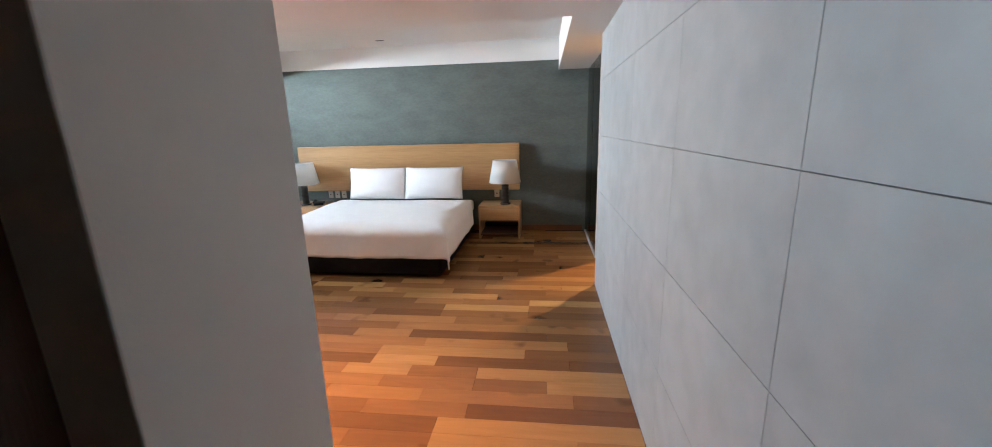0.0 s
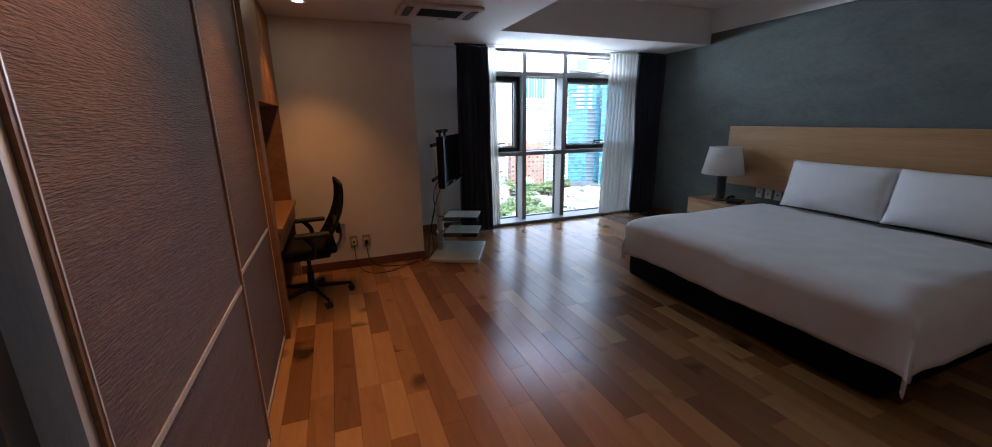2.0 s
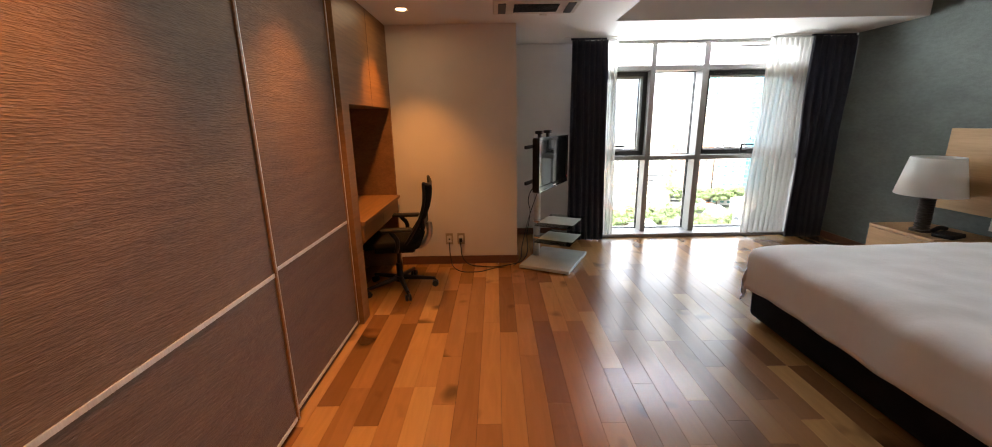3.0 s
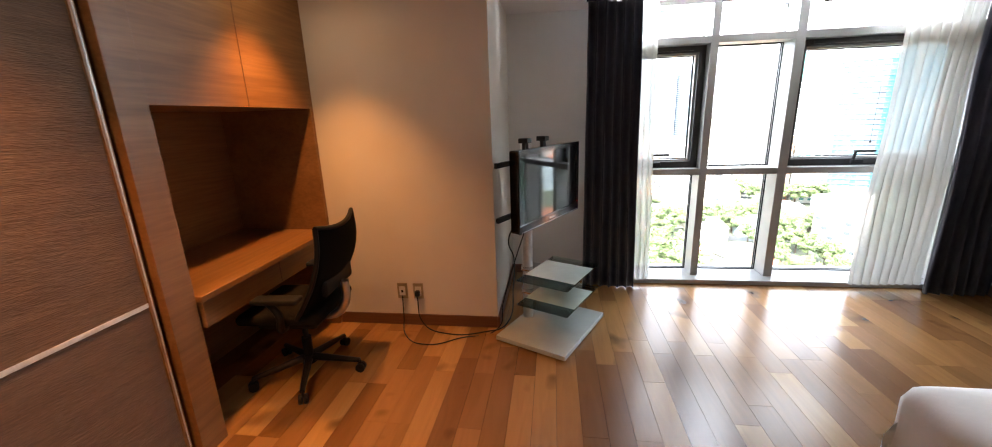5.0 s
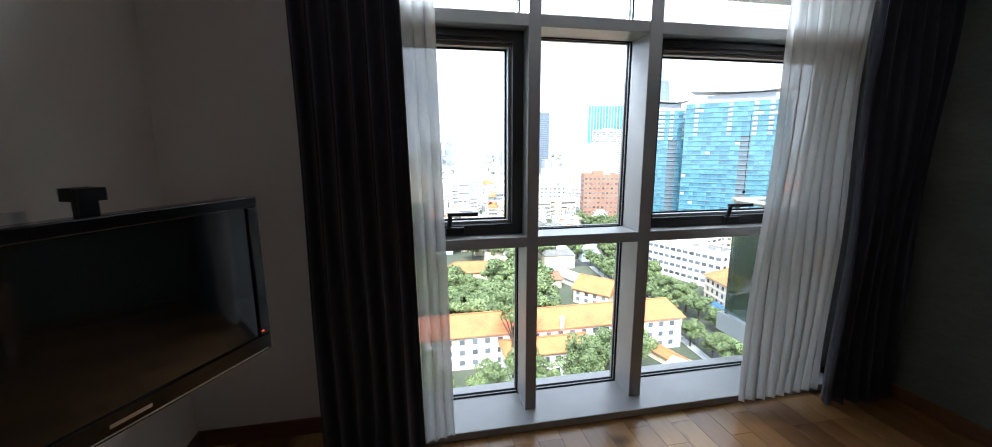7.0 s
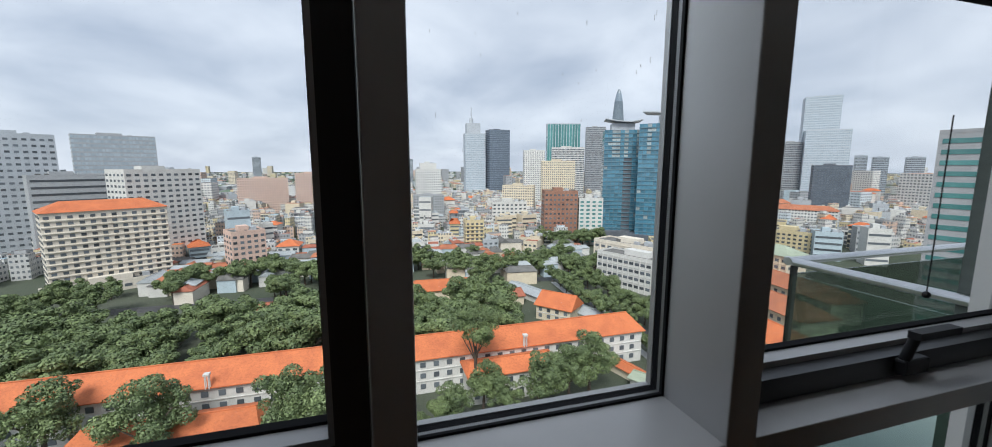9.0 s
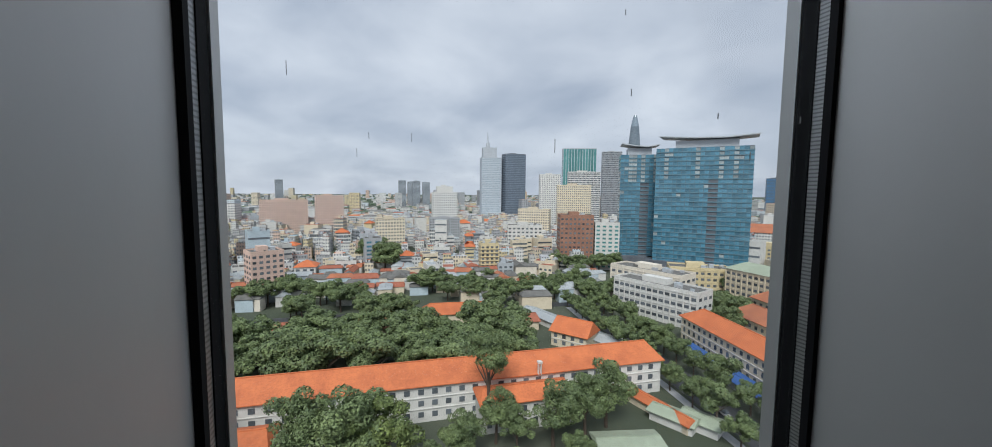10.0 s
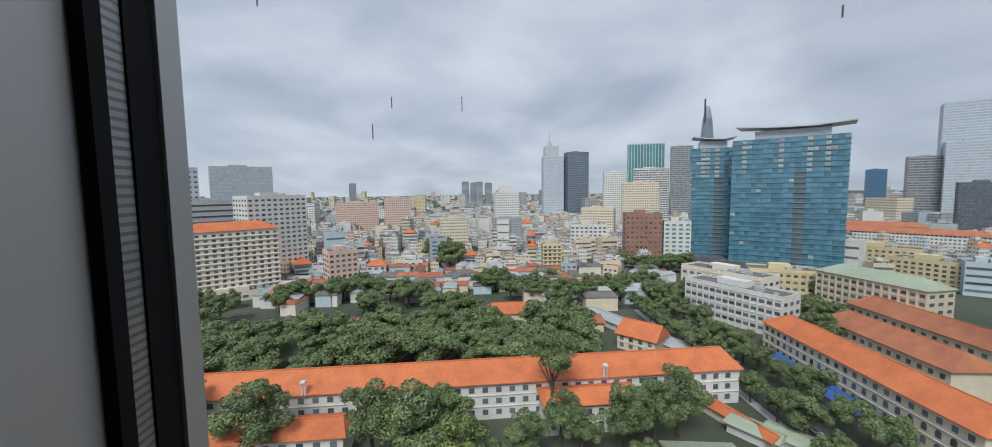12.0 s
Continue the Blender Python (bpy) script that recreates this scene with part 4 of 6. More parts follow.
WALLS = {
    "ivory": mat("ivory_render", (0.70, 0.64, 0.55), 0.85, col2=(0.62, 0.56, 0.47), scale=0.3),
    "white": mat("white_render", (0.64, 0.63, 0.60), 0.85, col2=(0.53, 0.52, 0.49), scale=0.3),
    "cream": mat("cream_render", (0.66, 0.58, 0.44), 0.85, col2=(0.56, 0.48, 0.36), scale=0.3),
    "pink": mat("pink_render", (0.64, 0.46, 0.38), 0.85, col2=(0.55, 0.39, 0.32), scale=0.3),
    "yellow": mat("yellow_render", (0.63, 0.53, 0.33), 0.85, col2=(0.54, 0.45, 0.27), scale=0.3),
    "grey": mat("grey_render", (0.40, 0.41, 0.42), 0.8, col2=(0.32, 0.33, 0.34), scale=0.3),
    "dark": mat("dark_cladding", (0.13, 0.145, 0.165), 0.5, col2=(0.09, 0.10, 0.12), scale=0.3),
    "brick": mat("brown_brick", (0.34, 0.18, 0.125), 0.85, col2=(0.22, 0.11, 0.075), scale=0.6),
    "blue": mat("pale_blue_render", (0.46, 0.55, 0.60), 0.8, scale=0.3),
    "silver": mat("silver_cladding", (0.50, 0.53, 0.56), 0.4, 0.2, scale=0.2),
    # pale blue-grey: distance haze mixed into the base colour
    "haze": mat("haze_tinted_render", (0.42, 0.46, 0.50), 0.9, scale=0.1),
}
M_BARK = mat("bark", (0.10, 0.075, 0.055), 0.9, col2=(0.06, 0.045, 0.035), scale=3, bump=0.5, bscale=8)
M_LEAF = mat("leaf_green", (0.165, 0.215, 0.084), 0.6, col2=(0.078, 0.112, 0.048), scale=0.55, rnd=0.35)
M_LEAF2 = mat("leaf_yellow_green", (0.20, 0.25, 0.075), 0.6, col2=(0.075, 0.11, 0.035), scale=0.55, rnd=0.35)
M_CAR = mat("white_car_paint", (0.7, 0.7, 0.7), 0.2, scale=1)

def quad_mesh(name, boxes, material):
    """Many boxes in one mesh, fast: x0, x1, y0, y1, z0, z1 rows."""
    v, f = [], []
    for x0, x1, y0, y1, z0, z1 in boxes:
        i = len(v)
        v += [(x0, y0, z0), (x1, y0, z0), (x1, y1, z0), (x0, y1, z0), (x0, y0, z1), (x1, y0, z1), (x1, y1, z1), (x0, y1, z1)]
        f += [(i, i + 3, i + 2, i + 1), (i + 4, i + 5, i + 6, i + 7), (i, i + 1, i + 5, i + 4), (i + 1, i + 2, i + 6, i + 5), (i + 2, i + 3, i + 7, i + 6), (i + 3, i, i + 4, i + 7)]
    me = bpy.data.meshes.new(name)
    me.from_pydata(v, [], f)
    uv = []
    for x0, x1, y0, y1, z0, z1 in boxes:
        uv += [0.0] * 16
        for w in (x1 - x0, y1 - y0, x1 - x0, y1 - y0):
            uv += [0, z0, w, z0, w, z1, 0, z1]
    me.uv_layers.new(name="metres").data.foreach_set("uv", uv)
    me.materials.append(material)
    return me

FACADES = {}
def facade(wall, glass=(0.11, 0.125, 0.14), bay=3.0, storey=3.4, wide=0.27, tall=0.24, mixed=False):
    """Far wall with small windows laid out in metres; mixed gives each house its own paint."""
    key = (str(wall), glass, bay, storey, wide, tall, mixed)
    if key in FACADES:
        return FACADES[key]
    m = bpy.data.materials.new("far_facade")
    m.use_nodes = True
    n, ln = m.node_tree.nodes, m.node_tree.links
    b = n["Principled BSDF"]
    def op(kind, a, c=None, d=None):
        q = n.new("ShaderNodeMath"); q.operation = kind
        for i, val in enumerate((a, c, d)):
            if val is None:
                continue
            if isinstance(val, (int, float)):
                q.inputs[i].default_value = val
            else:
                ln.new(val, q.inputs[i])
        return q.outputs[0]
    uvn = n.new("ShaderNodeUVMap"); uvn.uv_map = "metres"
    sp = n.new("ShaderNodeSeparateXYZ"); ln.new(uvn.outputs[0], sp.inputs[0])
    u, v = op("DIVIDE", sp.outputs[0], bay), op("DIVIDE", sp.outputs[1], storey)
    hole = op("MULTIPLY", op("COMPARE", op("FRACT", u), 0.5, wide), op("COMPARE", op("FRACT", v), 0.52, tall))
    cell = n.new("ShaderNodeCombineXYZ")
    ln.new(op("FLOOR", u), cell.inputs[0]); ln.new(op("FLOOR", v), cell.inputs[1])
    wn = n.new("ShaderNodeTexWhiteNoise"); wn.noise_dimensions = "3D"
    geo, oi = n.new("ShaderNodeNewGeometry"), n.new("ShaderNodeObjectInfo")
    ident = op("FRACT", op("ADD", geo.outputs["Random Per Island"], oi.outputs["Random"]))
    ln.new(ident, cell.inputs[2]); ln.new(cell.outputs[0], wn.inputs["Vector"])
    gl = n.new("ShaderNodeHueSaturation"); gl.inputs["Color"].default_value = (*glass, 1)
    ln.new(op("MULTIPLY_ADD", wn.outputs["Value"], 0.25 if max(glass) > 0.2 else 1.1, 0.87 if max(glass) > 0.2 else 0.5), gl.inputs["Value"])
    co = n.new("ShaderNodeTexCoord")
    st = n.new("ShaderNodeTexNoise"); st.inputs["Scale"].default_value, st.inputs["Detail"].default_value = 0.35, 6
    ln.new(co.outputs["Object"], st.inputs["Vector"])
    paint = n.new("ShaderNodeHueSaturation")
    ln.new(op("MULTIPLY_ADD", st.outputs[0], 0.5, 0.74), paint.inputs["Value"])
    if mixed:
        rp = n.new("ShaderNodeValToRGB"); rp.color_ramp.interpolation = "CONSTANT"
        e = rp.color_ramp.elements
        e[0].position, e[0].color = 0, (0.62, 0.61, 0.58, 1)
        e[1].position, e[1].color = 0.30, (0.50, 0.50, 0.49, 1)
        for p, c in ((0.45, (0.63, 0.55, 0.42, 1)), (0.6, (0.36, 0.37, 0.38, 1)), (0.70, (0.55, 0.60, 0.63, 1)), (0.8, (0.60, 0.44, 0.35, 1)), (0.86, (0.60, 0.51, 0.32, 1)), (0.93, (0.66, 0.65, 0.63, 1))):
            k = e.new(p); k.color = c
        ln.new(ident, rp.inputs[0]); ln.new(rp.outputs[0], paint.inputs["Color"])
    else:
        paint.inputs["Color"].default_value = (*wall, 1)
    mx = n.new("ShaderNodeMixRGB"); ln.new(hole, mx.inputs[0]); ln.new(paint.outputs[0], mx.inputs[1]); ln.new(gl.outputs[0], mx.inputs[2])
    last = mx.outputs[0]
    if mixed:
        rr = n.new("ShaderNodeValToRGB"); rr.color_ramp.interpolation = "CONSTANT"
        e = rr.color_ramp.elements
        e[0].position, e[0].color = 0, (0.20, 0.195, 0.185, 1)
        e[1].position, e[1].color = 0.34, (0.40, 0.41, 0.42, 1)
        for p, c in ((0.55, (0.34, 0.13, 0.08, 1)), (0.72, (0.14, 0.135, 0.13, 1)), (0.86, (0.52, 0.17, 0.07, 1)), (0.93, (0.30, 0.38, 0.42, 1))):
            k = e.new(p); k.color = c
        ln.new(op("FRACT", op("MULTIPLY", ident, 7.31)), rr.inputs[0])
        sn = n.new("ShaderNodeSeparateXYZ"); ln.new(geo.outputs["Normal"], sn.inputs[0])
        up = n.new("ShaderNodeMixRGB"); ln.new(op("GREATER_THAN", sn.outputs[2], 0.3), up.inputs[0])
        ln.new(last, up.inputs[1]); ln.new(rr.outputs[0], up.inputs[2])
        last = up.outputs[0]
    ln.new(last, b.inputs["Base Color"])
    ln.new(op("MULTIPLY_ADD", hole, -0.55, 0.85), b.inputs["Roughness"])
    FACADES[key] = m
    return m

# the haze entry carries air haze inside the wall colour
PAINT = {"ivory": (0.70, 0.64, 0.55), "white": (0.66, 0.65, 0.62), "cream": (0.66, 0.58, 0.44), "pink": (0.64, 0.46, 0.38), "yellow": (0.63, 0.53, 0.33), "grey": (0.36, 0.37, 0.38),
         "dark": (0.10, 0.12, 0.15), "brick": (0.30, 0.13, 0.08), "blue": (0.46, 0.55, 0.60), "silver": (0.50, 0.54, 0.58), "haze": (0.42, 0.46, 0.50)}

def mpart(name, me, parent, label="", loc=(0, 0, 0), rz=0):
    o = new(name, me)
    o.parent = parent
    o.matrix_basis = pose(*loc, 0, 0, rz)
    if label:
        tagged(o, label)
    return o

WINMESH = {}
def win_mesh(w, h, material):
    k = (round(w, 1), round(h, 1), material.name)
    if k not in WINMESH:
        WINMESH[k] = quad_mesh("window", [(-w / 2, w / 2, -0.12, 0.06, 0, h)], material)
    return WINMESH[k]

def arch_mesh(w, h, material):
    """Round-headed window."""
    k = ("arch", round(w, 1), round(h, 1), material.name)
    if k not in WINMESH:
        ring = [(-w / 2, 0), (w / 2, 0)] + [(w / 2 * math.cos(a), h - w / 2 + w / 2 * math.sin(a)) for a in [math.pi * q / 6 for q in range(7)]]
        c = len(ring)
        v = [(x, -0.12, z) for x, z in ring] + [(x, 0.06, z) for x, z in ring]
        me = bpy.data.meshes.new("window")
        me.from_pydata(v, [], [tuple(range(c)), tuple(range(2 * c - 1, c - 1, -1))] + [(q, c + q, c + (q + 1) % c, (q + 1) % c) for q in range(c)])
        me.materials.append(material)
        WINMESH[k] = me
    return WINMESH[k]

ground = bpy.data.meshes.new("ground")
ground.from_pydata([(-4800, -4800, GZ), (400, -4800, GZ), (400, 4800, GZ), (-4800, 4800, GZ)], [], [(0, 1, 2, 3)])
ground.materials.append(M_GROUND)
tagged(new("ground", ground), "city ground of mixed green and grey reaching the horizon", kind="structure")
rv = bpy.data.meshes.new("river")
rv.from_pydata([(-860, -420, GZ + 0.3), (-820, -130, GZ + 0.3), (-905, -130, GZ + 0.3), (-960, -420, GZ + 0.3)], [], [(0, 1, 2, 3)])
rv.materials.append(mat("river_water", (0.22, 0.22, 0.20), 0.1, scale=0.05))
tagged(new("water", rv), "grey-brown river between the far buildings", kind="structure")
def strip(name, label, a, b, w, material, z):
    a, b = Vector((*a, 0)), Vector((*b, 0))
    q = (b - a).normalized().cross(Vector((0, 0, 1))) * w / 2
    me = bpy.data.meshes.new(name)
    me.from_pydata([tuple(p + Vector((0, 0, z))) for p in (a - q, a + q, b + q, b - q)], [], [(0, 1, 2, 3)])
    me.materials.append(material)
    return tagged(new(name, me), label, kind="structure")
strip("road", "wet grey asphalt street lined with trees", (-60, 98), (-300, 116), 11, M_ASPHALT, GZ + 0.08)
strip("road", "asphalt cross street behind the school", (-228, -200), (-222, 150), 9, M_ASPHALT, GZ + 0.12)
strip("pavement", "pale pavement beside the street", (-60, 89.5), (-215, 101), 3, WALLS["grey"], GZ + 0.2)

def storey_windows(parent, length, face_y, z0, z1, nf, nc, ww, wh, material=None, rz=0.0, bands=False, arches=False):
    """Windows on one face of a house in its local frame, each an object of its own."""
    material = material or M_WIN
    st = (z1 - z0) / nf
    rot = pose(0, 0, 0, 0, 0, rz)
    for f in range(nf):
        z = z0 + f * st + (st - wh) * 0.5
        if bands:
            p = rot @ Vector((0, -face_y, z))
            mpart("window_band", win_mesh(length * 0.94, wh, material), parent, "", p, rz)
            continue
        for c in range(nc):
            x = (c + 0.5) / nc * length - length / 2
            p = rot @ Vector((x, -face_y, z))
            mpart("window", arch_mesh(ww, wh * 1.25, material) if arches and f < nf - 1 else win_mesh(ww, wh, material), parent, "", p, rz)

def block(name, label, dist, az, width, depth, top, wall="white", turn=0.0, nf=0, nc=0, side=0, roof=None, bands=False, glass=None, ledges=False, extra=True, wh=1.5, ww=None, parapet=True, fill=0.7, piers=False):
    """A block of storeys whose front faces the flat; dist and az (degrees) from the window."""
    a = radians(az)
    x, y = -5.3 + dist * math.cos(a), 4.1 + dist * math.sin(a)
    rz = az + 90 + turn
    face = Vector((math.cos(a), math.sin(a), 0))
    x, y = x + face.x * depth / 2, y + face.y * depth / 2
    h = top - GZ
    b = thing(name, label, "building", (x, y, GZ), rz - 180)
    w2, d2 = width / 2, depth / 2
    # local -y faces the flat
    wm = WALLS[wall]
    if dist > 430 and nf > 1:
        nf = 0
        if bands:
            wm = facade(PAINT[wall], {None: (0.10, 0.115, 0.13), M_WINGREY: (0.16, 0.20, 0.25) if wall == "dark" else (0.34, 0.40, 0.45), M_WINBLUE: (0.05, 0.16, 0.30)}.get(glass, (0.12, 0.14, 0.16)), 2.4, 3.9, 0.43, 0.33)
        else:
            wm = facade(PAINT[wall], bay=2.9, storey=3.3)
    mpart("wall", quad_mesh("wall", [(-w2, w2, -d2, d2, 0, h)], wm), b)
    rm = roof or M_DARKROOF
    if roof in (M_TILEROOF, M_OLDTILE, M_GREENROOF):
        parapet = extra = False
        e = 0.9
        hp = min(d2 * 0.55, 5.0)
        me = bpy.data.meshes.new("roof")
        me.from_pydata([(-w2 - e, -d2 - e, h), (w2 + e, -d2 - e, h), (w2 + e, d2 + e, h), (-w2 - e, d2 + e, h), (-w2 + hp * 1.6, 0, h + hp), (w2 - hp * 1.6, 0, h + hp)], [], [(0, 1, 5, 4), (1, 2, 5), (2, 3, 4, 5), (3, 0, 4), (3, 2, 1, 0)])
        me.materials.append(rm)
        rf = mpart("roof", me, b)
    else:
        rf = mpart("roof", quad_mesh("roof", [(-w2 + 0.4, w2 - 0.4, -d2 + 0.4, d2 - 0.4, h, h + 0.15)], rm), b)
    if parapet:
        mpart("parapet", quad_mesh("parapet", [(-w2, w2, -d2 - 0.05, -d2 + 0.35, h, h + 1), (-w2, w2, d2 - 0.35, d2, h, h + 1), (-w2 - 0.02, -w2 + 0.35, -d2 + 0.35, d2 - 0.35, h, h + 1), (w2 - 0.35, w2 + 0.02, -d2 + 0.35, d2 - 0.35, h, h + 1)], WALLS[wall]), rf)
    if extra:
        mpart("stair_house", quad_mesh("stair_house", [(-w2 * 0.4, w2 * 0.2, -d2 * 0.3, d2 * 0.5, h + 0.15, h + 3.2)], WALLS[wall]), rf)
        mpart("water_tank", quad_mesh("water_tank", [(w2 * 0.35, w2 * 0.35 + min(3, w2 * 0.4), -d2 * 0.2, d2 * 0.3, h + 0.15, h + 2.2)], WALLS["silver"]), rf)
    if extra and dist < 430:
        rng = random.Random(int(dist * 7 + width))
        for k in range(5):
            ux, uy, us = rng.uniform(-0.85, 0.75) * w2, rng.uniform(-0.8, 0.6) * d2, rng.uniform(0.8, 2.2)
            mpart("rooftop_unit", quad_mesh("rooftop_unit", [(ux, ux + us * 1.4, uy, uy + us, h + 0.15, h + 0.15 + us * 0.8)], rng.choice((WALLS["grey"], WALLS["silver"], M_DARKROOF))), rf)
    if nf:
        storey_windows(b, width, d2, 1.0, h - 0.8, nf, nc, ww or width / nc * 0.55, min(wh, (h - 1.8) / nf * fill), glass, bands=bands)
        if side:
            for s in ((-90,) if turn > 0 else (90,)):
                storey_windows(b, depth, w2, 1.0, h - 0.8, nf, side, depth / side * 0.5, min(wh, (h - 1.8) / nf * 0.7), glass, rz=s, bands=bands)
        if piers:
            pm = quad_mesh("pier", [(-0.28, 0.28, -0.45, 0.05, 0, h)], WALLS[wall])
            for k in range(nc + 1):
                mpart("pier", pm, b, "", (k / nc * (width - 0.6) - w2 + 0.3, -d2, 0))
            st = (h - 1.8) / nf
            sm = quad_mesh("string_course", [(-w2, w2, -0.3, 0.05, -0.2, 0.2)], WALLS[wall])
            for k in range(1, nf + 1):
                mpart("string_course", sm, b, "", (0, -d2, 1.0 + k * st))
        if ledges:
            st = (h - 1.8) / nf
            for f in range(nf):
                mpart("ledge", quad_mesh("ledge", [(-w2 - 0.3, w2 + 0.3, -d2 - 0.7, -d2, 1.0 + f * st - 0.15, 1.0 + f * st + 0.25)], WALLS[wall]), b)
    return b

def gable_house(name, label, cx, cy, rz, length, depth, eave, ridge, wall="cream", roof=None, nf=0, nc=0, hip=3.0, over=0.9, arches=False):
    """A long house with a hipped tile roof; local x runs along the ridge."""
    roof = roof or M_TILEROOF
    b = thing(name, label, "building", (cx, cy, GZ), rz)
    e, r = eave - GZ, ridge - GZ
    l2, d2 = length / 2, depth / 2
    mpart("wall", quad_mesh("wall", [(-l2, l2, -d2, d2, 0, e)], WALLS[wall]), b)
    L, D = l2 + over, d2 + over
    v = [(-L, -D, e), (L, -D, e), (L, D, e), (-L, D, e), (-L + hip, 0, r), (L - hip, 0, r), (-L, -D, e - 0.25), (L, -D, e - 0.25), (L, D, e - 0.25), (-L, D, e - 0.25)]
    f = [(0, 1, 5, 4), (1, 2, 5), (2, 3, 4, 5), (3, 0, 4), (6, 7, 1, 0), (7, 8, 2, 1), (8, 9, 3, 2), (9, 6, 0, 3), (9, 8, 7, 6)]
    me = bpy.data.meshes.new("roof")
    me.from_pydata(v, [], f)
    me.materials.append(roof)
    rf = mpart("roof", me, b)
    mpart("ridge_cap", quad_mesh("ridge_cap", [(-L + hip, L - hip, -0.25, 0.25, r - 0.15, r + 0.12)], roof), rf)
    if nf:
        for rz2 in ((0,) if (5 + cx) * -math.sin(radians(rz)) + (cy - 4) * math.cos(radians(rz)) > 0 else (180,)):
            storey_windows(b, length * 0.98, d2, 0.6, e - 0.4, nf, nc, length / nc * 0.40, 1.55, rz=rz2, arches=arches)
        st = (e - 1.0) / nf
        for k in range(1, nf):
            mpart("string_course", quad_mesh("string_course", [(-l2, l2, -d2 - 0.25, d2 + 0.25, 0.6 + k * st - 0.12, 0.6 + k * st + 0.12)], WALLS["white"]), b)
    return b

# school with its long orange roof
gable_house("school_building", "long cream school building under an orange tile roof", -125, -2, 90, 184, 13, -54, -49.6, "white", nf=3, nc=46)
gable_house("school_annex", "front wing with a lower orange tile roof", -113.5, 41, 90, 27, 10, -56.5, -54.2, "white", nf=2, nc=8, hip=2)
gable_house("school_annex", "side wing with an orange tile roof and balconies", -108, -42, 90, 36, 10, -57.5, -55.2, "white", nf=2, nc=9, hip=2)
for k in range(2):
    vx, vy = ((-117.5, 47), (-117.5, -38))[k]
    c = thing("roof_vent", "small white metal vent tower on the tile roof", "vent", (vx, vy, -52.9))
    mpart("frame", quad_mesh("frame", [(-0.5, -0.3, -0.5, -0.3, -1.2, 3), (0.3, 0.5, -0.5, -0.3, -1.2, 3), (0.3, 0.5, 0.3, 0.5, -1.2, 3), (-0.5, -0.3, 0.3, 0.5, -1.2, 3), (-0.7, 0.7, -0.7, 0.7, 2.4, 2.9)], WALLS["white"]), c)
gable_house("school_hall", "low hall with an orange hipped roof among trees", -208, 36, 86, 34, 12, -60, -56, "cream", hip=4)
gable_house("corner_house", "villa with a steep orange roof and cream gable", -163, 80, 40, 16, 12, -58.5, -53.5, "cream", hip=0.5, nf=2, nc=4)
gable_house("covered_walk", "long pale grey sheet-roofed shed behind the school", -180, 84, 20, 60, 9, -61.5, -60, "white", roof=M_GREYROOF, hip=0.5)
gable_house("low_house", "low dark-roofed house at the wood's edge", -165, -128, 80, 30, 16, -61, -57, "grey", roof=M_DARKROOF, hip=4)
gable_house("college_building", "long cream college with arched windows and orange roof", -117, 131, 172.5, 78, 15, -53.5, -49.5, "cream", nf=3, nc=22, hip=5, arches=True)
gable_house("college_wing", "cream college wing under an orange tile roof", -135, 164, 172, 52, 16, -55, -50.5, "cream", M_OLDTILE, nf=2, nc=14, hip=5, arches=True)
gable_house("college_wing", "farther college wing with weathered orange roof", -150, 196, 172, 60, 16, -55, -50.5, "cream", M_OLDTILE, nf=2, nc=14, hip=5, arches=True)
gable_house("shed", "low green-roofed shed beside the street", -101, 82, 30, 12, 6, -62, -60.8, "white", roof=M_GREENROOF, hip=0.4)
gable_house("shed", "low green-roofed shed beside the street", -97, 88, 30, 10, 6, -62, -60.8, "white", roof=M_GREENROOF, hip=0.4)
gable_house("shed", "low metal-roofed shed in the school yard", -93, 62, 80, 16, 7, -62, -61, "white", roof=M_GREENROOF, hip=0.4)
gable_house("walkway_roof", "narrow orange-roofed walkway beside the street", -112, 79, 15, 34, 4, -62, -60.8, "cream", hip=0.5)
gable_house("market_roof", "large pale weathered sheet roof close below", -66, 52, 75, 44, 20, -61, -58, "grey", roof=mat("pale_sheet_roof", (0.50, 0.47, 0.46), 0.6, col2=(0.34, 0.31, 0.30), scale=0.7), hip=1)
gable_house("awning", "blue awning over the college yard", -124, 119.5, 172.5, 44, 6, -62, -61.2, "grey", roof=M_BLUETARP, hip=0.3)
for px, py in ((-190, 60), (-197, -8), (-200, -50), (-195, 8)):
    gable_house("low_house", "low house with a weathered red-brown roof", px, py, 85, 24, 10, -60.5, -58, "cream", roof=M_REDROOF, hip=1)

# named blocks round the view, nearest first
block("white_office", "long white office block with rows of dark windows", 222, 143.3, 48, 14, -47, "white", -32, 4, 14, 3, ww=2.7, piers=True)
block("cream_office", "cream flat-roofed office beside the white block", 250, 144.5, 46, 16, -45, "ivory", -32, 4, 10, 3, piers=True)
block("yellow_office", "low yellow office under a dark flat roof", 288, 139, 36, 16, -48, "yellow", 10, 4, 10, piers=True)
block("long_college", "long cream college block with a pale green roof", 268, 130.8, 50, 16, -45, "cream", -35, 5, 14, 3, roof=M_GREENROOF, piers=True)
block("hotel", "cream hotel with balcony rows and orange roof trim", 300, -152.6, 50, 22, -22, "ivory", 8, 13, 12, 4, roof=M_TILEROOF, ledges=True, ww=2.0)
block("hotel_podium", "cream podium in front of the hotel", 292, -153.0, 58, 10, -60, "ivory", 8, 1, 10)
block("white_tower_block", "tall white apartment tower with dark window rows", 352, -156.9, 44, 24, -2, "white", 25, 17, 10, 5)
block("glass_hotel", "grey glass hotel with a rooftop sign frame", 520, -154.0, 58, 24, 28, "grey", 5, 20, 1, 1, bands=True, glass=M_WINGREY)
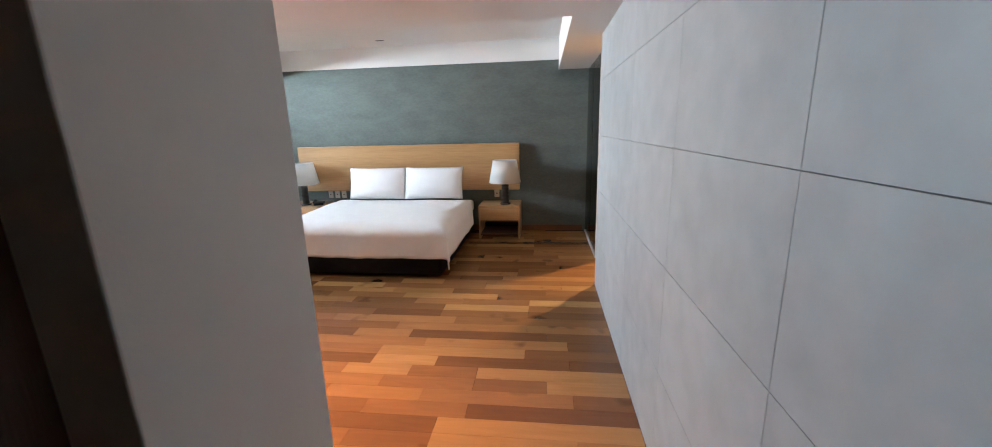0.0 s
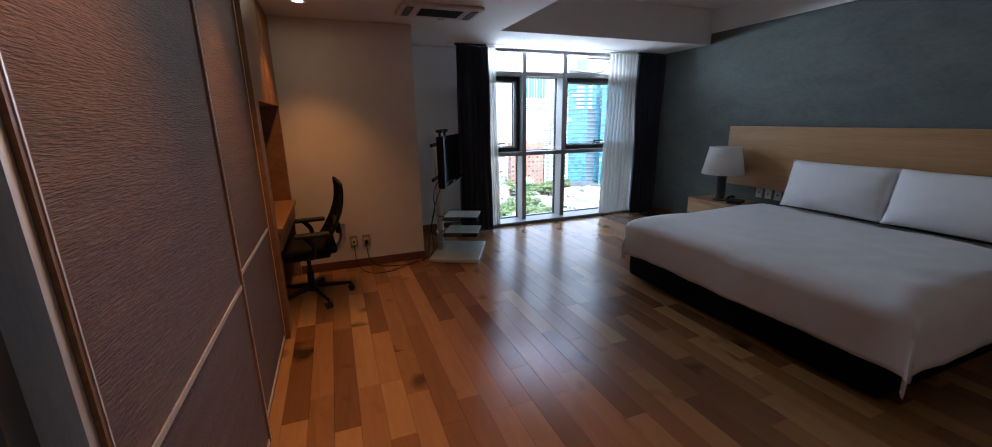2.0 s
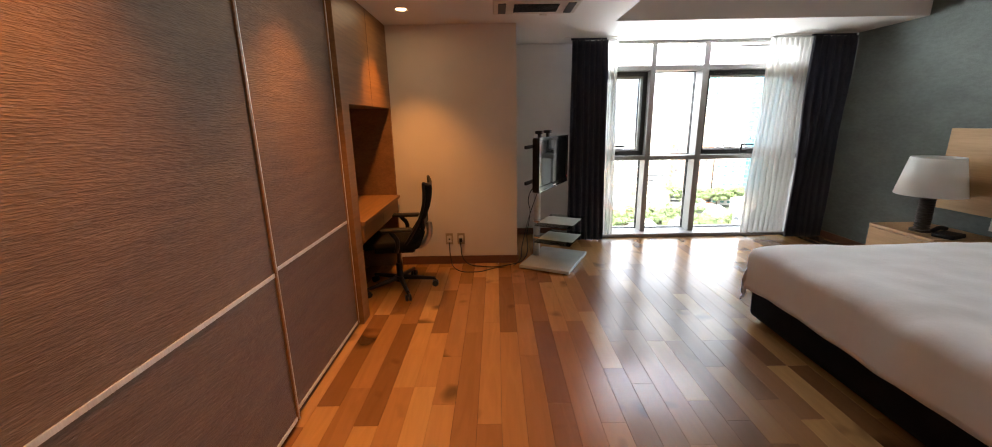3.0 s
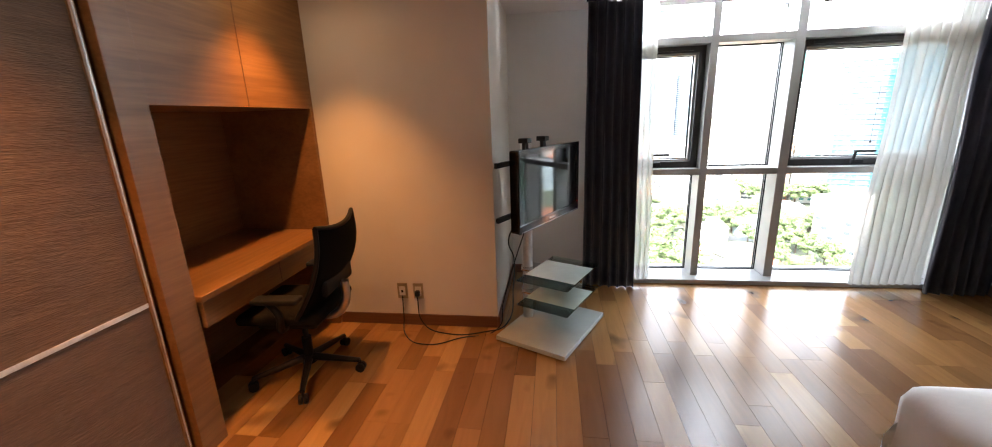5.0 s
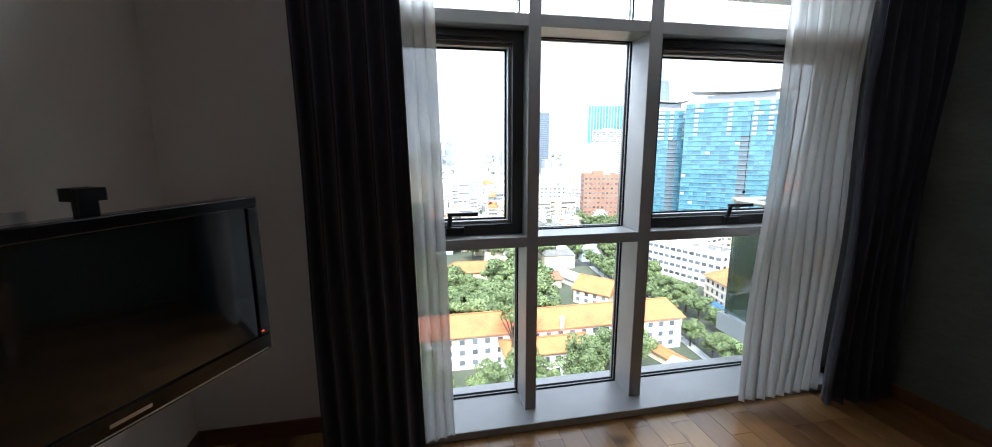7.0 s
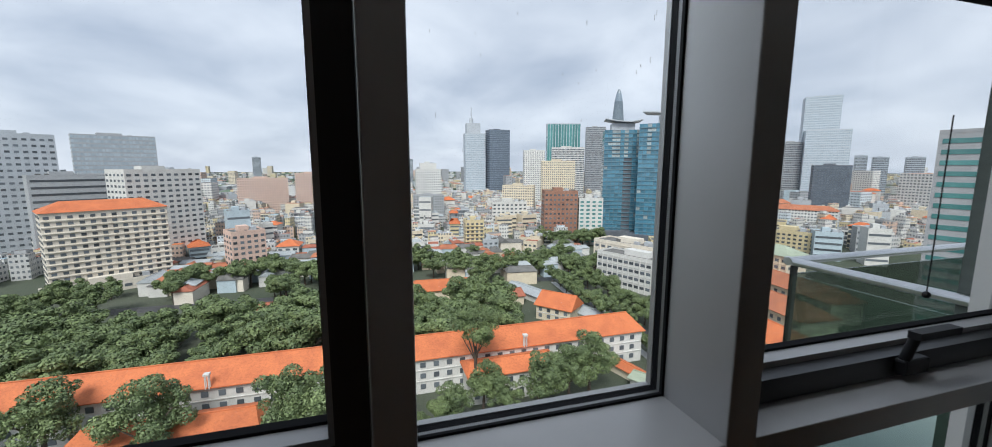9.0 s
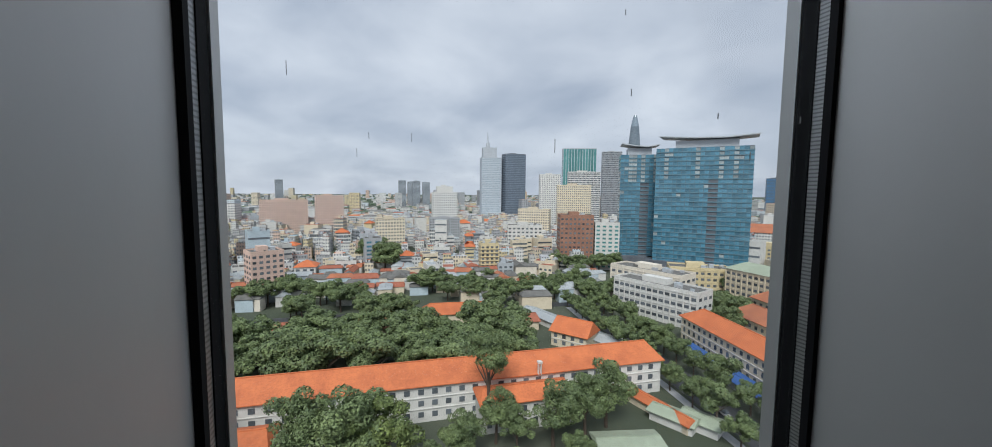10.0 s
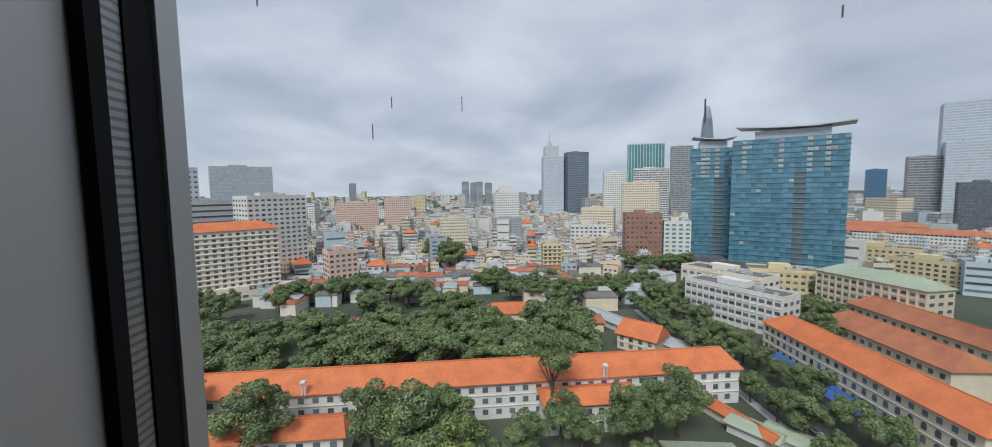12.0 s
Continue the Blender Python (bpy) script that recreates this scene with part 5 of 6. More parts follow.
block("patterned_tower", "pale tower with patchwork windows", 430, -147.0, 42, 20, 22, "silver", 5, 20, 10, 3)
block("grey_office", "grey office block with long window bands", 420, -150.2, 40, 20, -6, "grey", 10, 12, 1, bands=True)
block("pink_hotel", "pink slab hotel with regular windows", 657, -167.0, 62, 18, -17, "pink", 0, 14, 16, 2)
block("pink_tower", "stepped pink apartment tower", 610, -172.2, 36, 18, -10, "pink", 5, 13, 8, 2)
block("pink_box", "plain pink apartment block with few windows", 276, -164.6, 18, 16, -37, "pink", 15, 8, 5, 3)
block("white_tower", "white tower with balconies on a grey podium", 563, 172.8, 34, 22, -4, "white", 5, 15, 7, 4)
block("penthouse_block", "small white crown tower", 566, 172.8, 22, 14, 4, "white", 5)
block("grey_podium_block", "grey block in front of the white tower", 520, 172.8, 38, 14, -36, "grey", 5, 6, 8)
block("cream_block", "cream apartment block with balconies", 431, -179.8, 29, 18, -30, "cream", 5, 9, 7, 3)
block("narrow_house", "narrow tall house with blue glass front", 330, -177.5, 13, 18, -38, "grey", 5, 8, 2, glass=M_WINBLUE)
block("stepped_tower", "tall silver stepped tower with a thin spire", 900, 166.4, 44, 30, 70, "silver", 10, 26, 1, 1, bands=True, glass=M_WINGREY, extra=False)
block("office_tower", "upper steps of the silver tower", 905, 166.6, 30, 22, 92, "silver", 10, extra=False)
sp = thing("spire", "thin mast on top of the silver tower", "mast", (-5.3 + 915 * math.cos(radians(166.8)), 4.1 + 915 * math.sin(radians(166.8)), 92))
bm = bmesh.new(); tube(bm, (0, 0, 0), (0, 0, 12), 5, 4, 8); tube(bm, (0, 0, 12), (0, 0, 36), 1.6, 0.5, 6); part("mast", bm, WALLS["silver"], sp)
block("dark_glass_tower", "dark blue-grey glass tower with flat top", 900, 163.2, 46, 30, 78, "dark", 20, 26, 1, 1, bands=True, glass=M_WINGREY)
block("green_glass_tower", "green glass tower with pale vertical stripes", 900, 154.3, 70, 30, 90, "silver", 8, 1, 12, 4, glass=M_WINGREEN, wh=170, ww=4.9, fill=1.0, extra=False)
block("bronze_tower", "brown-grey residential tower under a flat crown", 900, 150.0, 40, 28, 82, "grey", 5, 26, 1, 1, bands=True)
bx = thing("tapered_tower", "slender tapered glass skyscraper far behind", "building", (-5.3 + 1300 * math.cos(radians(147.2)), 4.1 + 1300 * math.sin(radians(147.2)), GZ))
bm = bmesh.new()
for z0, z1, r0, r1 in ((0, 120, 15, 18), (120, 200, 18, 17), (200, 255, 17, 12), (255, 280, 12, 7), (280, 290, 7, 3)):
    tube(bm, (0, 0, z0), (0, 0, z1), r0, r1, 24)
part("shaft", bm, M_WINGREY, bx, smooth=False)
block("crowned_apartments", "cream apartment block with an arched crown", 600, 154.9, 48, 22, 8, "cream", 5, 17, 12, 3)
block("white_office_tower", "white office tower with window rows", 680, 158.2, 34, 24, 26, "white", 5, 20, 8, 3)
block("white_slab", "white slab block with horizontal bands", 760, 153.6, 58, 20, 34, "white", 5, 20, 1, bands=True)
block("brick_building", "unfinished brown brick apartment building in scaffolding", 347, 154.6, 28, 20, -20, "brick", 10, 11, 8, 4)
block("white_green_block", "white apartment block with pale green glass", 352, 150.5, 20, 18, -26, "white", 10, 11, 4, 3, glass=M_WINGREEN)
block("yellow_house", "narrow yellow apartment house with balconies", 307, 166.6, 14, 12, -40, "yellow", 10, 8, 4, 2, ledges=True)
block("white_apartments", "white stepped apartment block", 400, 161.6, 34, 20, -34, "white", 5, 8, 8, 3)
block("white_apartments", "white apartment block with a dark roof", 520, 160.2, 40, 20, -24, "cream", -8, 10, 10, 3)
block("yellow_office", "yellow office range with window rows", 420, 131.2, 52, 20, -46, "yellow", -5, 5, 14, 3)
block("yellow_office", "yellow office block with a flat roof", 380, 127.2, 36, 20, -48, "yellow", -15, 5, 10, 3)
block("white_barracks", "long white colonial range with red-brown roof", 560, 128.8, 110, 20, -46, "white", -5, 4, 24, 2, roof=M_OLDTILE)
block("white_barracks", "long white range with tile roof", 640, 131.5, 90, 20, -46, "white", 5, 4, 18, 2, roof=M_OLDTILE)
block("glass_skyscraper", "tall pale glass skyscraper with rounded corner", 900, 125.7, 50, 36, 118, "silver", 8, 44, 1, 1, bands=True, glass=M_WINGREY, wh=2.6)
block("glass_skyscraper_low", "lower step of the pale glass skyscraper", 870, 125.0, 60, 36, 60, "silver", 8, 30, 1, 1, bands=True, glass=M_WINGREY, wh=2.6)
block("grey_tower", "grey office tower with fine window grid", 880, 128.0, 42, 30, 42, "grey", 8, 22, 1, 1, bands=True)
block("dark_tower", "dark glass office block", 700, 124.3, 40, 26, 2, "dark", 8, 16, 9, 4)
block("blue_glass_block", "small bright blue glass tower in the distance", 1300, 131.5, 36, 30, 36, "dark", 5, 22, 1, bands=True, glass=M_WINBLUE, wh=3)
block("neighbour_tower", "grey-green neighbouring tower beyond the balcony", 190, 111.0, 34, 24, 12, "grey", -10, 22, 1, 1, bands=True, glass=M_WINGREEN)
# far towers; their haze is only a paler, bluer wall colour
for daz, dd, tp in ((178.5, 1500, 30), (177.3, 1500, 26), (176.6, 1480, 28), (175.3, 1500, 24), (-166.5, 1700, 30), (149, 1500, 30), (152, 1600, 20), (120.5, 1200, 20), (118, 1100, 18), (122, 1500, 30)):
    block("far_tower", "far residential tower with haze painted into its pale grey colour", dd, daz, 26, 20, tp, "haze", 5, 8, 1, bands=True)

M_SPANDREL = mat("teal_spandrel", (0.13, 0.235, 0.29), 0.3, col2=(0.085, 0.165, 0.21), scale=0.4)
M_PALEPANEL = mat("pale_balcony_panel", (0.40, 0.44, 0.44), 0.5, col2=(0.20, 0.25, 0.27), scale=0.6, rnd=0.3)
def twin_tower(dist, az, width, depth, top, turn):
    """Blue glass tower with floor bands, fins and an upswept canopy."""
    a = radians(az)
    b = thing("blue_glass_tower", "blue curtain-wall office tower with an upswept flat canopy", "building", (-5.3 + (dist + depth / 2) * math.cos(a), 4.1 + (dist + depth / 2) * math.sin(a), GZ), az - 90 + turn, group="twin blue towers")
    h, w2, d2 = top - GZ, width / 2, depth / 2
    mpart("core", quad_mesh("core", [(-w2 + 0.4, w2 - 0.4, -d2 + 0.4, d2 - 0.4, 0, h)], WALLS["dark"]), b)
    n = 28
    st = h / n
    rng = random.Random(int(dist))
    for f in range(n):
        z = f * st
        mpart("spandrel", quad_mesh("spandrel", [(-w2 - 0.15, w2 + 0.15, -d2 - 0.15, d2 + 0.15, z, z + 0.85)], M_SPANDREL), b)
    cols = max(4, int(width / 3.2))
    rows = max(3, int(depth / 3.2))
    me_a = quad_mesh("glass_panel", [(-width / cols / 2 + 0.12, width / cols / 2 - 0.12, -0.1, 0.1, 0.75, st - 0.05)], M_WINBLUE)
    me_p = quad_mesh("glass_panel", [(-width / cols / 2 + 0.12, width / cols / 2 - 0.12, -0.1, 0.1, 0.75, st - 0.6)], M_PALEPANEL)
    me_b = quad_mesh("glass_panel", [(-depth / rows / 2 + 0.12, depth / rows / 2 - 0.12, -0.1, 0.1, 0.75, st - 0.05)], M_WINBLUE)
    for f in range(2, n):
        for c in range(cols):
            if cols > 8 and c in (int(cols * 0.6), int(cols * 0.6) + 1) and f < n * 0.75:
                continue
            mpart("glass_panel", me_p if rng.random() < 0.025 or (f > n - 8 and c in (2, cols // 2 - 1, cols // 2 + 4, cols - 4)) else me_a, b, "", ((c + 0.5) / cols * width - w2, -d2 + 0.25, f * st))
        for s in (-1,) if turn > 0 else (1,):
            for c in range(rows):
                mpart("glass_panel", me_b, b, "", (s * (w2 - 0.25), (c + 0.5) / rows * depth - d2, f * st), 90)
    mpart("podium", quad_mesh("podium", [(-w2 - 6, w2 + 6, -d2 - 6, d2 + 4, 0, 9)], WALLS["dark"]), b)
    mpart("roof_house", quad_mesh("roof_house", [(-w2 * 0.6, w2 * 0.7, -d2 * 0.6, d2 * 0.7, h, h + 6)], WALLS["silver"]), b)
    me = bpy.data.meshes.new("canopy")
    v = []
    for x, z in ((-w2 * 0.95, 9.5), (-w2 * 0.2, 7.4), (w2 * 0.45, 6.6), (w2 * 1.08, 8.2)):
        for y in (-d2 * 0.95, d2 * 0.9):
            for t in (0, 0.8):
                v.append((x, y, h + z + t))
    f = []
    for k in range(3):
        i = 4 * k
        f += [(i, i + 4, i + 6, i + 2), (i + 1, i + 3, i + 7, i + 5), (i, i + 1, i + 5, i + 4), (i + 2, i + 6, i + 7, i + 3)]
    f += [(0, 2, 3, 1), (12, 13, 15, 14)]
    me.from_pydata(v, [], f)
    me.materials.append(WALLS["silver"])
    mpart("canopy", me, b, "upswept pale metal canopy")
twin_tower(361, 138.9, 69, 26, 36, -4)
twin_tower(382, 146.7, 31, 26, 33, 6)

def crown(seed, R, H, n, leaf, flat=0.75, count=190):
    """Crown of many leaf clumps with gaps."""
    rng = random.Random(seed)
    v, f = [], []
    cl = []
    for k in range(n):
        while True:
            p = Vector((rng.uniform(-1, 1), rng.uniform(-1, 1), rng.uniform(-0.75, 1)))
            if 0.35 < p.length < 1:
                break
        cl.append((Vector((p.x * R, p.y * R, p.z * H)), rng.uniform(0.20, 0.36) * R))
    cl.append((Vector((0, 0, 0)), 0.5 * min(R, H)))
    for c, r in cl:
        for _ in range(int(count * (r / (0.28 * R)) ** 2)):
            d = Vector((rng.gauss(0, 1), rng.gauss(0, 1), rng.gauss(0.25, 1))).normalized()
            p = c + Vector((d.x, d.y, d.z * flat)) * r * rng.uniform(0.72, 1.06)
            nn = (d + Vector((rng.uniform(-1, 1), rng.uniform(-1, 1), rng.uniform(-1, 1))) * 0.7).normalized()
            t = nn.orthogonal().normalized()
            t.rotate(Matrix.Rotation(rng.uniform(0, 6.28), 3, nn))
            s = leaf * rng.uniform(0.6, 1.3)
            u = nn.cross(t) * s * 0.6
            t = t * s
            i = len(v)
            v += [tuple(p - t), tuple(p + u - nn * s * 0.2), tuple(p + t), tuple(p - u - nn * s * 0.2)]
            f.append((i, i + 1, i + 2, i + 3))
    me = bpy.data.meshes.new("crown")
    me.from_pydata(v, [], f)
    return me

def trunk(seed, h, r, spread):
    rng = random.Random(seed)
    bm = bmesh.new()
    tube(bm, (0, 0, 0), (0.2, 0.1, h * 0.62), r, r * 0.65, 9)
    for k in range(6):
        a = k * 1.05 + rng.uniform(-0.3, 0.3)
        z = h * rng.uniform(0.45, 0.6)
        tube(bm, (0.15, 0.08, z), (spread * math.cos(a), spread * math.sin(a), z + h * rng.uniform(0.22, 0.4)), r * 0.42, r * 0.12, 6)
    me = bpy.data.meshes.new("trunk")
    bm.to_mesh(me); bm.free()
    me.materials.append(M_BARK)
    return me

def tree_kinds():
    out = []
    for s in range(5):
        c = crown(20 + s, 6.5, 4.6, 26, 0.40)
        c.materials.append(M_LEAF2 if s == 4 else M_LEAF)
        out.append((trunk(s, 11, 0.45, 3.4), c, 10.0))
    return out
KINDS = tree_kinds()
def near_kinds():
    out = []
    for s in range(5):
        c = crown(40 + s, 5.3, 5.0, 34, 0.25, 0.8, 250)
        c.materials.append(M_LEAF2 if s == 4 else M_LEAF)
        out.append((trunk(30 + s, 11, 0.45, 3.4), c, 10.0))
    return out
NEAR = near_kinds()
TALL = (trunk(9, 25, 0.6, 3.5), crown(77, 5.6, 6.2, 30, 0.25, 0.8, 260), 21.5)
TALL[1].materials.append(M_LEAF)
TREE_RNG = random.Random(8)
def tree(x, y, h, kind=None, label="broad green street tree with a rounded crown", wide=1.0):
    tk, cr, top = kind or KINDS[TREE_RNG.randrange(4)]
    s = h / (top + 4.5)
    o = thing("tree", label, "tree", (x, y, GZ), TREE_RNG.uniform(0, 360))
    o.scale = (s * wide, s * wide, s)
    mpart("trunk", tk, o)
    mpart("crown", cr, o, "", (0, 0, top))
tree(-111, 29.5, 27, TALL, "tall slender tree rising over the orange roof")
for x, y, h, w, k in ((-103, -45, 20, 1.1, 0), (-99, -7, 21, 1.2, 1), (-103, -17, 19, 1.0, 2), (-97, 2, 18, 1.1, 4), (-94, -4, 15, 1.1, 4), (-97, 20, 13, 1, 2), (-104, 30, 14, 1, 3), (-99, 44, 17, 1.0, 0), (-101, 54, 17, 1.0, 1), (-104, 62, 18, 1.0, 2), (-98, 34, 12, 1, 3), (-112, -68, 19, 1.1, 3), (-108, -84, 18, 1, 0), (-92, 12, 10, 1, 2), (-90, -20, 11, 1.1, 1), (-84, 6, 9, 1.2, 0), (-86, 30, 9, 1.2, 3), (-80, -8, 8, 1.2, 2), (-89, 46, 10, 1.0, 1), (-82, -34, 9, 1.2, 0)):
    tree(x, y, h, NEAR[k], "leafy green tree beside the school" if k != 4 else "yellow-green tree beside the school", w)
for i in range(13):
    for j in range(4):
        tree(-144 - j * 13 + TREE_RNG.uniform(-4, 4), -112 + i * 13.5 + TREE_RNG.uniform(-5, 5), TREE_RNG.uniform(13, 19), None, "dense dark green tree in the school wood", 1.25)
for i in range(16):
    tree(-85 - i * 11 + TREE_RNG.uniform(-2, 2), 91 + i * 0.85 + TREE_RNG.uniform(-1, 1), TREE_RNG.uniform(9, 14))
    tree(-90 - i * 11 + TREE_RNG.uniform(-2, 2), 106 + i * 0.85 + TREE_RNG.uniform(-1, 1), TREE_RNG.uniform(9, 14))
for cx, cy, n, sp in ((-256, -56, 5, 18), (-240, -90, 4, 10), (-226, -40, 3, 10), (-340, -2, 5, 12), (-232, 60, 8, 16), (-215, 5, 9, 18), (-238, -30, 8, 16), (-245, 100, 8, 16), (-225, 128, 6, 12), (-255, 60, 8, 18), (-180, 176, 7, 16), (-158, 152, 4, 8), (-260, 30, 6, 16), (-205, -140, 8, 20), (-235, -130, 6, 18), (-300, 150, 8, 25), (-210, 215, 6, 18), (-400, 440, 10, 60)):
    for _ in range(n):
        tree(cx + TREE_RNG.gauss(0, sp * 0.5), cy + TREE_RNG.gauss(0, sp * 0.6), TREE_RNG.uniform(20, 27) if cy in (-58, -2) else TREE_RNG.uniform(10, 16), None, "green city tree between the roofs", 1.1)

def town():
    """Low town houses between the named blocks."""
    rng = random.Random(31)
    names = ["white"] * 8 + ["cream"] * 3 + ["grey", "blue", "blue", "yellow", "silver"]
    n = 0
    roofs = [M_DARKROOF, M_GREYROOF, M_REDROOF, M_GREYROOF, M_TILEROOF, M_DARKROOF]
    tries = 0
    while n < 210 and tries < 4000:
        tries += 1
        az = rng.uniform(114, 213)
        d = 285 + 560 * rng.random() ** 1.35
        if 133 < az < 151 and d < 430:
            continue
        if az < 136 and d < 330:
            continue
        if az > 200 and d < 400:
            continue
        w = rng.uniform(6, 13) * (1 + d / 1100)
        h = rng.uniform(9, 20) + (rng.random() < 0.25) * rng.uniform(4, 18)
        if d < 350:
            h = rng.uniform(7, 13)
        nf = max(2, int(h / 3.4))
        block("town_house", "low city house with a flat roof among others", d, az, w, rng.uniform(10, 18), GZ + h, rng.choice(names), rng.uniform(-25, 25), min(nf, 4) if d < 560 else 0, 3, 0, rng.choice(roofs), extra=rng.random() < 0.7, bands=d > 330, parapet=d < 420)
        n += 1
town()

def low_quarter():
    """Small pitched-roof houses in the quarter between wood and town."""
    rng = random.Random(17)
    for k in range(125):
        az = radians(rng.uniform(151, 205))
        d = rng.uniform(226, 330) if az < radians(170) else rng.uniform(244, 335)
        x, y = -5.3 + d * math.cos(az), 4.1 + d * math.sin(az)
        e = GZ + rng.uniform(4.5, 9)
        gable_house("low_house", "small pitched-roof house in the old quarter", x, y, rng.choice((85, 88, 175, 178)) + rng.uniform(-4, 4), rng.uniform(9, 18), rng.uniform(6, 9), e, e + rng.uniform(1.2, 2.6),
                    rng.choice(("white", "ivory", "cream", "blue", "white")), rng.choice((M_REDROOF, M_GREYROOF, M_DARKROOF, M_OLDTILE, M_GREYROOF, M_DARKROOF)), hip=rng.choice((0.3, 2.0)), over=0.4)
low_quarter()

def dense_town():
    """Packed small houses of the middle distance, too small to pick apart."""
    rng = random.Random(23)
    v, f, uv = [], [], []
    for _ in range(2600):
        az = rng.uniform(112, 216)
        d = 300 + 620 * rng.random() ** 0.8
        if (130 < az < 152 and d < 425) or (az < 138 and d < 440) or (az > 193 and d < 345) or (az >= 152 and d < 325):
            continue
        a = radians(az)
        cx, cy = -5.3 + d * math.cos(a), 4.1 + d * math.sin(a)
        w, q, h = rng.uniform(4, 9), rng.uniform(6, 14), rng.uniform(5, 13) + (rng.random() < 0.2) * rng.uniform(3, 9)
        t = radians(rng.choice((-8, 12, 82, 98)) + rng.uniform(-5, 5))
        c, sn = math.cos(t), math.sin(t)
        stack = [(-w / 2, w / 2, -q / 2, q / 2, 0, h)]
        if rng.random() < 0.6:
            stack.append((-w * 0.4, w * 0.1, -q * 0.3, q * 0.3, h, h + rng.uniform(1.5, 3)))
        if rng.random() < 0.4:
            stack.append((w * 0.15, w * 0.35, -q * 0.1, q * 0.1, h, h + 1.6))
        for x0, x1, y0, y1, z0, z1 in stack:
            i = len(v)
            v += [(cx + x * c - y * sn, cy + x * sn + y * c, GZ + z) for z in (z0, z1) for x, y in ((x0, y0), (x1, y0), (x1, y1), (x0, y1))]
            f += [(i + 4, i + 5, i + 6, i + 7), (i, i + 1, i + 5, i + 4), (i + 1, i + 2, i + 6, i + 5), (i + 2, i + 3, i + 7, i + 6), (i + 3, i, i + 4, i + 7)]
            uv += [0.0] * 8
            for e in (x1 - x0, y1 - y0, x1 - x0, y1 - y0):
                uv += [0, z0, e, z0, e, z1, 0, z1]
    me = bpy.data.meshes.new("dense_town")
    me.from_pydata(v, [], f)
    me.uv_layers.new(name="metres").data.foreach_set("uv", uv)
    me.materials.append(facade(None, bay=2.2, storey=3.2, wide=0.26, tall=0.22, mixed=True))
    tagged(new("dense_town", me), "packed small pale houses with mixed flat roofs", "houses", kind="stuff")
dense_town()

def far_town():
    rng = random.Random(5)
    boxes, woods = [], []
    for _ in range(2600):
        az = radians(rng.uniform(105, 222))
        d = 800 + 3300 * rng.random() ** 1.4
        x, y = d * math.cos(az), d * math.sin(az)
        w, h = rng.uniform(8, 26), rng.uniform(6, 16) + (rng.random() < 0.06) * rng.uniform(10, 50)
        boxes.append((x - w, x + w, y - w * 0.6, y + w * 0.6, GZ, GZ + h))
    me = quad_mesh("far_city", boxes, facade(None, bay=4, storey=4, wide=0.28, tall=0.22, mixed=True))
    tagged(new("far_city", me), "hazy low city spreading to the horizon", "buildings", kind="stuff")
    bm = bmesh.new()
    for _ in range(900):
        az = radians(rng.uniform(120, 215))
        d = 700 + 3400 * rng.random()
        x, y = d * math.cos(az), d * math.sin(az)
        r = rng.uniform(8, 26)
        v = bmesh.ops.create_icosphere(bm, subdivisions=1, radius=1, matrix=Matrix.LocRotScale((x, y, GZ + 2), None, (r, r * 1.6, rng.uniform(5, 9))))["verts"]
        for q in v:
            q.co += Vector((rng.uniform(-2, 2), rng.uniform(-2, 2), rng.uniform(-1.5, 1.5)))
    o = part("far_woods", bm, mat("far_foliage", (0.10, 0.14, 0.095), 0.9, scale=0.05, rnd=0.3))
    tagged(o, "far belts of green woodland near the horizon", "trees", kind="stuff")
far_town()

def car(x, y, rz, paint):
    c = thing("car", "small white car on the wet street", "car", (x, y, GZ + 0.1), rz)
    bm = bmesh.new(); box(bm, -2.1, 2.1, -0.85, 0.85, 0.3, 0.85); bevel(bm, 0.15)
    part("body", bm, paint, c)
    bm = bmesh.new(); box(bm, -1.1, 1.2, -0.75, 0.75, 0.85, 1.42); bevel(bm, 0.2)
    part("cabin", bm, M_WIN, c)
    for a in (-1.3, 1.3):
        for b in (-0.8, 0.8):
            bm = bmesh.new(); tube(bm, (a, b - 0.1, 0.3), (a, b + 0.1, 0.3), 0.3, seg=12)
            part("wheel", bm, M_BLACK, c)
for cx, cy in ((-101, 99.5), (-112, 100.5), (-122, 104), (-136, 101), (-150, 105), (-92, 102), (-165, 103)):
    car(cx, cy, 176, M_CAR)

# ---- balcony next door ----
bc = thing("balcony", "neighbouring balcony with glass balustrade and steel handrail", "balcony", (-5.7, 6.3, 0))
boxpart("slab", -0.75, 0.06, -0.28, 3.2, -0.18, -0.02, WALLS["grey"], bc)
for a, b, c, d in ((-0.69, 0.04, -0.262, -0.25), (-0.70, -0.688, -0.22, 3.1)):
    g = boxpart("glass_panel", a, b, c, d, 0.0, 0.93, M_SHELFGLASS, bc)
bm = bmesh.new(); tube(bm, (-0.72, -0.256, 1.0), (0.06, -0.256, 1.0), 0.022); part("handrail", bm, M_SILVER, bc, "steel handrail")
bm = bmesh.new(); tube(bm, (-0.694, -0.28, 1.0), (-0.694, 3.15, 1.0), 0.022); part("handrail", bm, M_SILVER, bc, "steel handrail")
for x, y in ((-0.69, -0.235), (-0.66, 1.4), (-0.66, 3.0)):
    bm = bmesh.new(); box(bm, x - 0.012, x + 0.012, y - 0.012, y + 0.012, -0.02, 0.99); part("post", bm, M_SASH, bc)

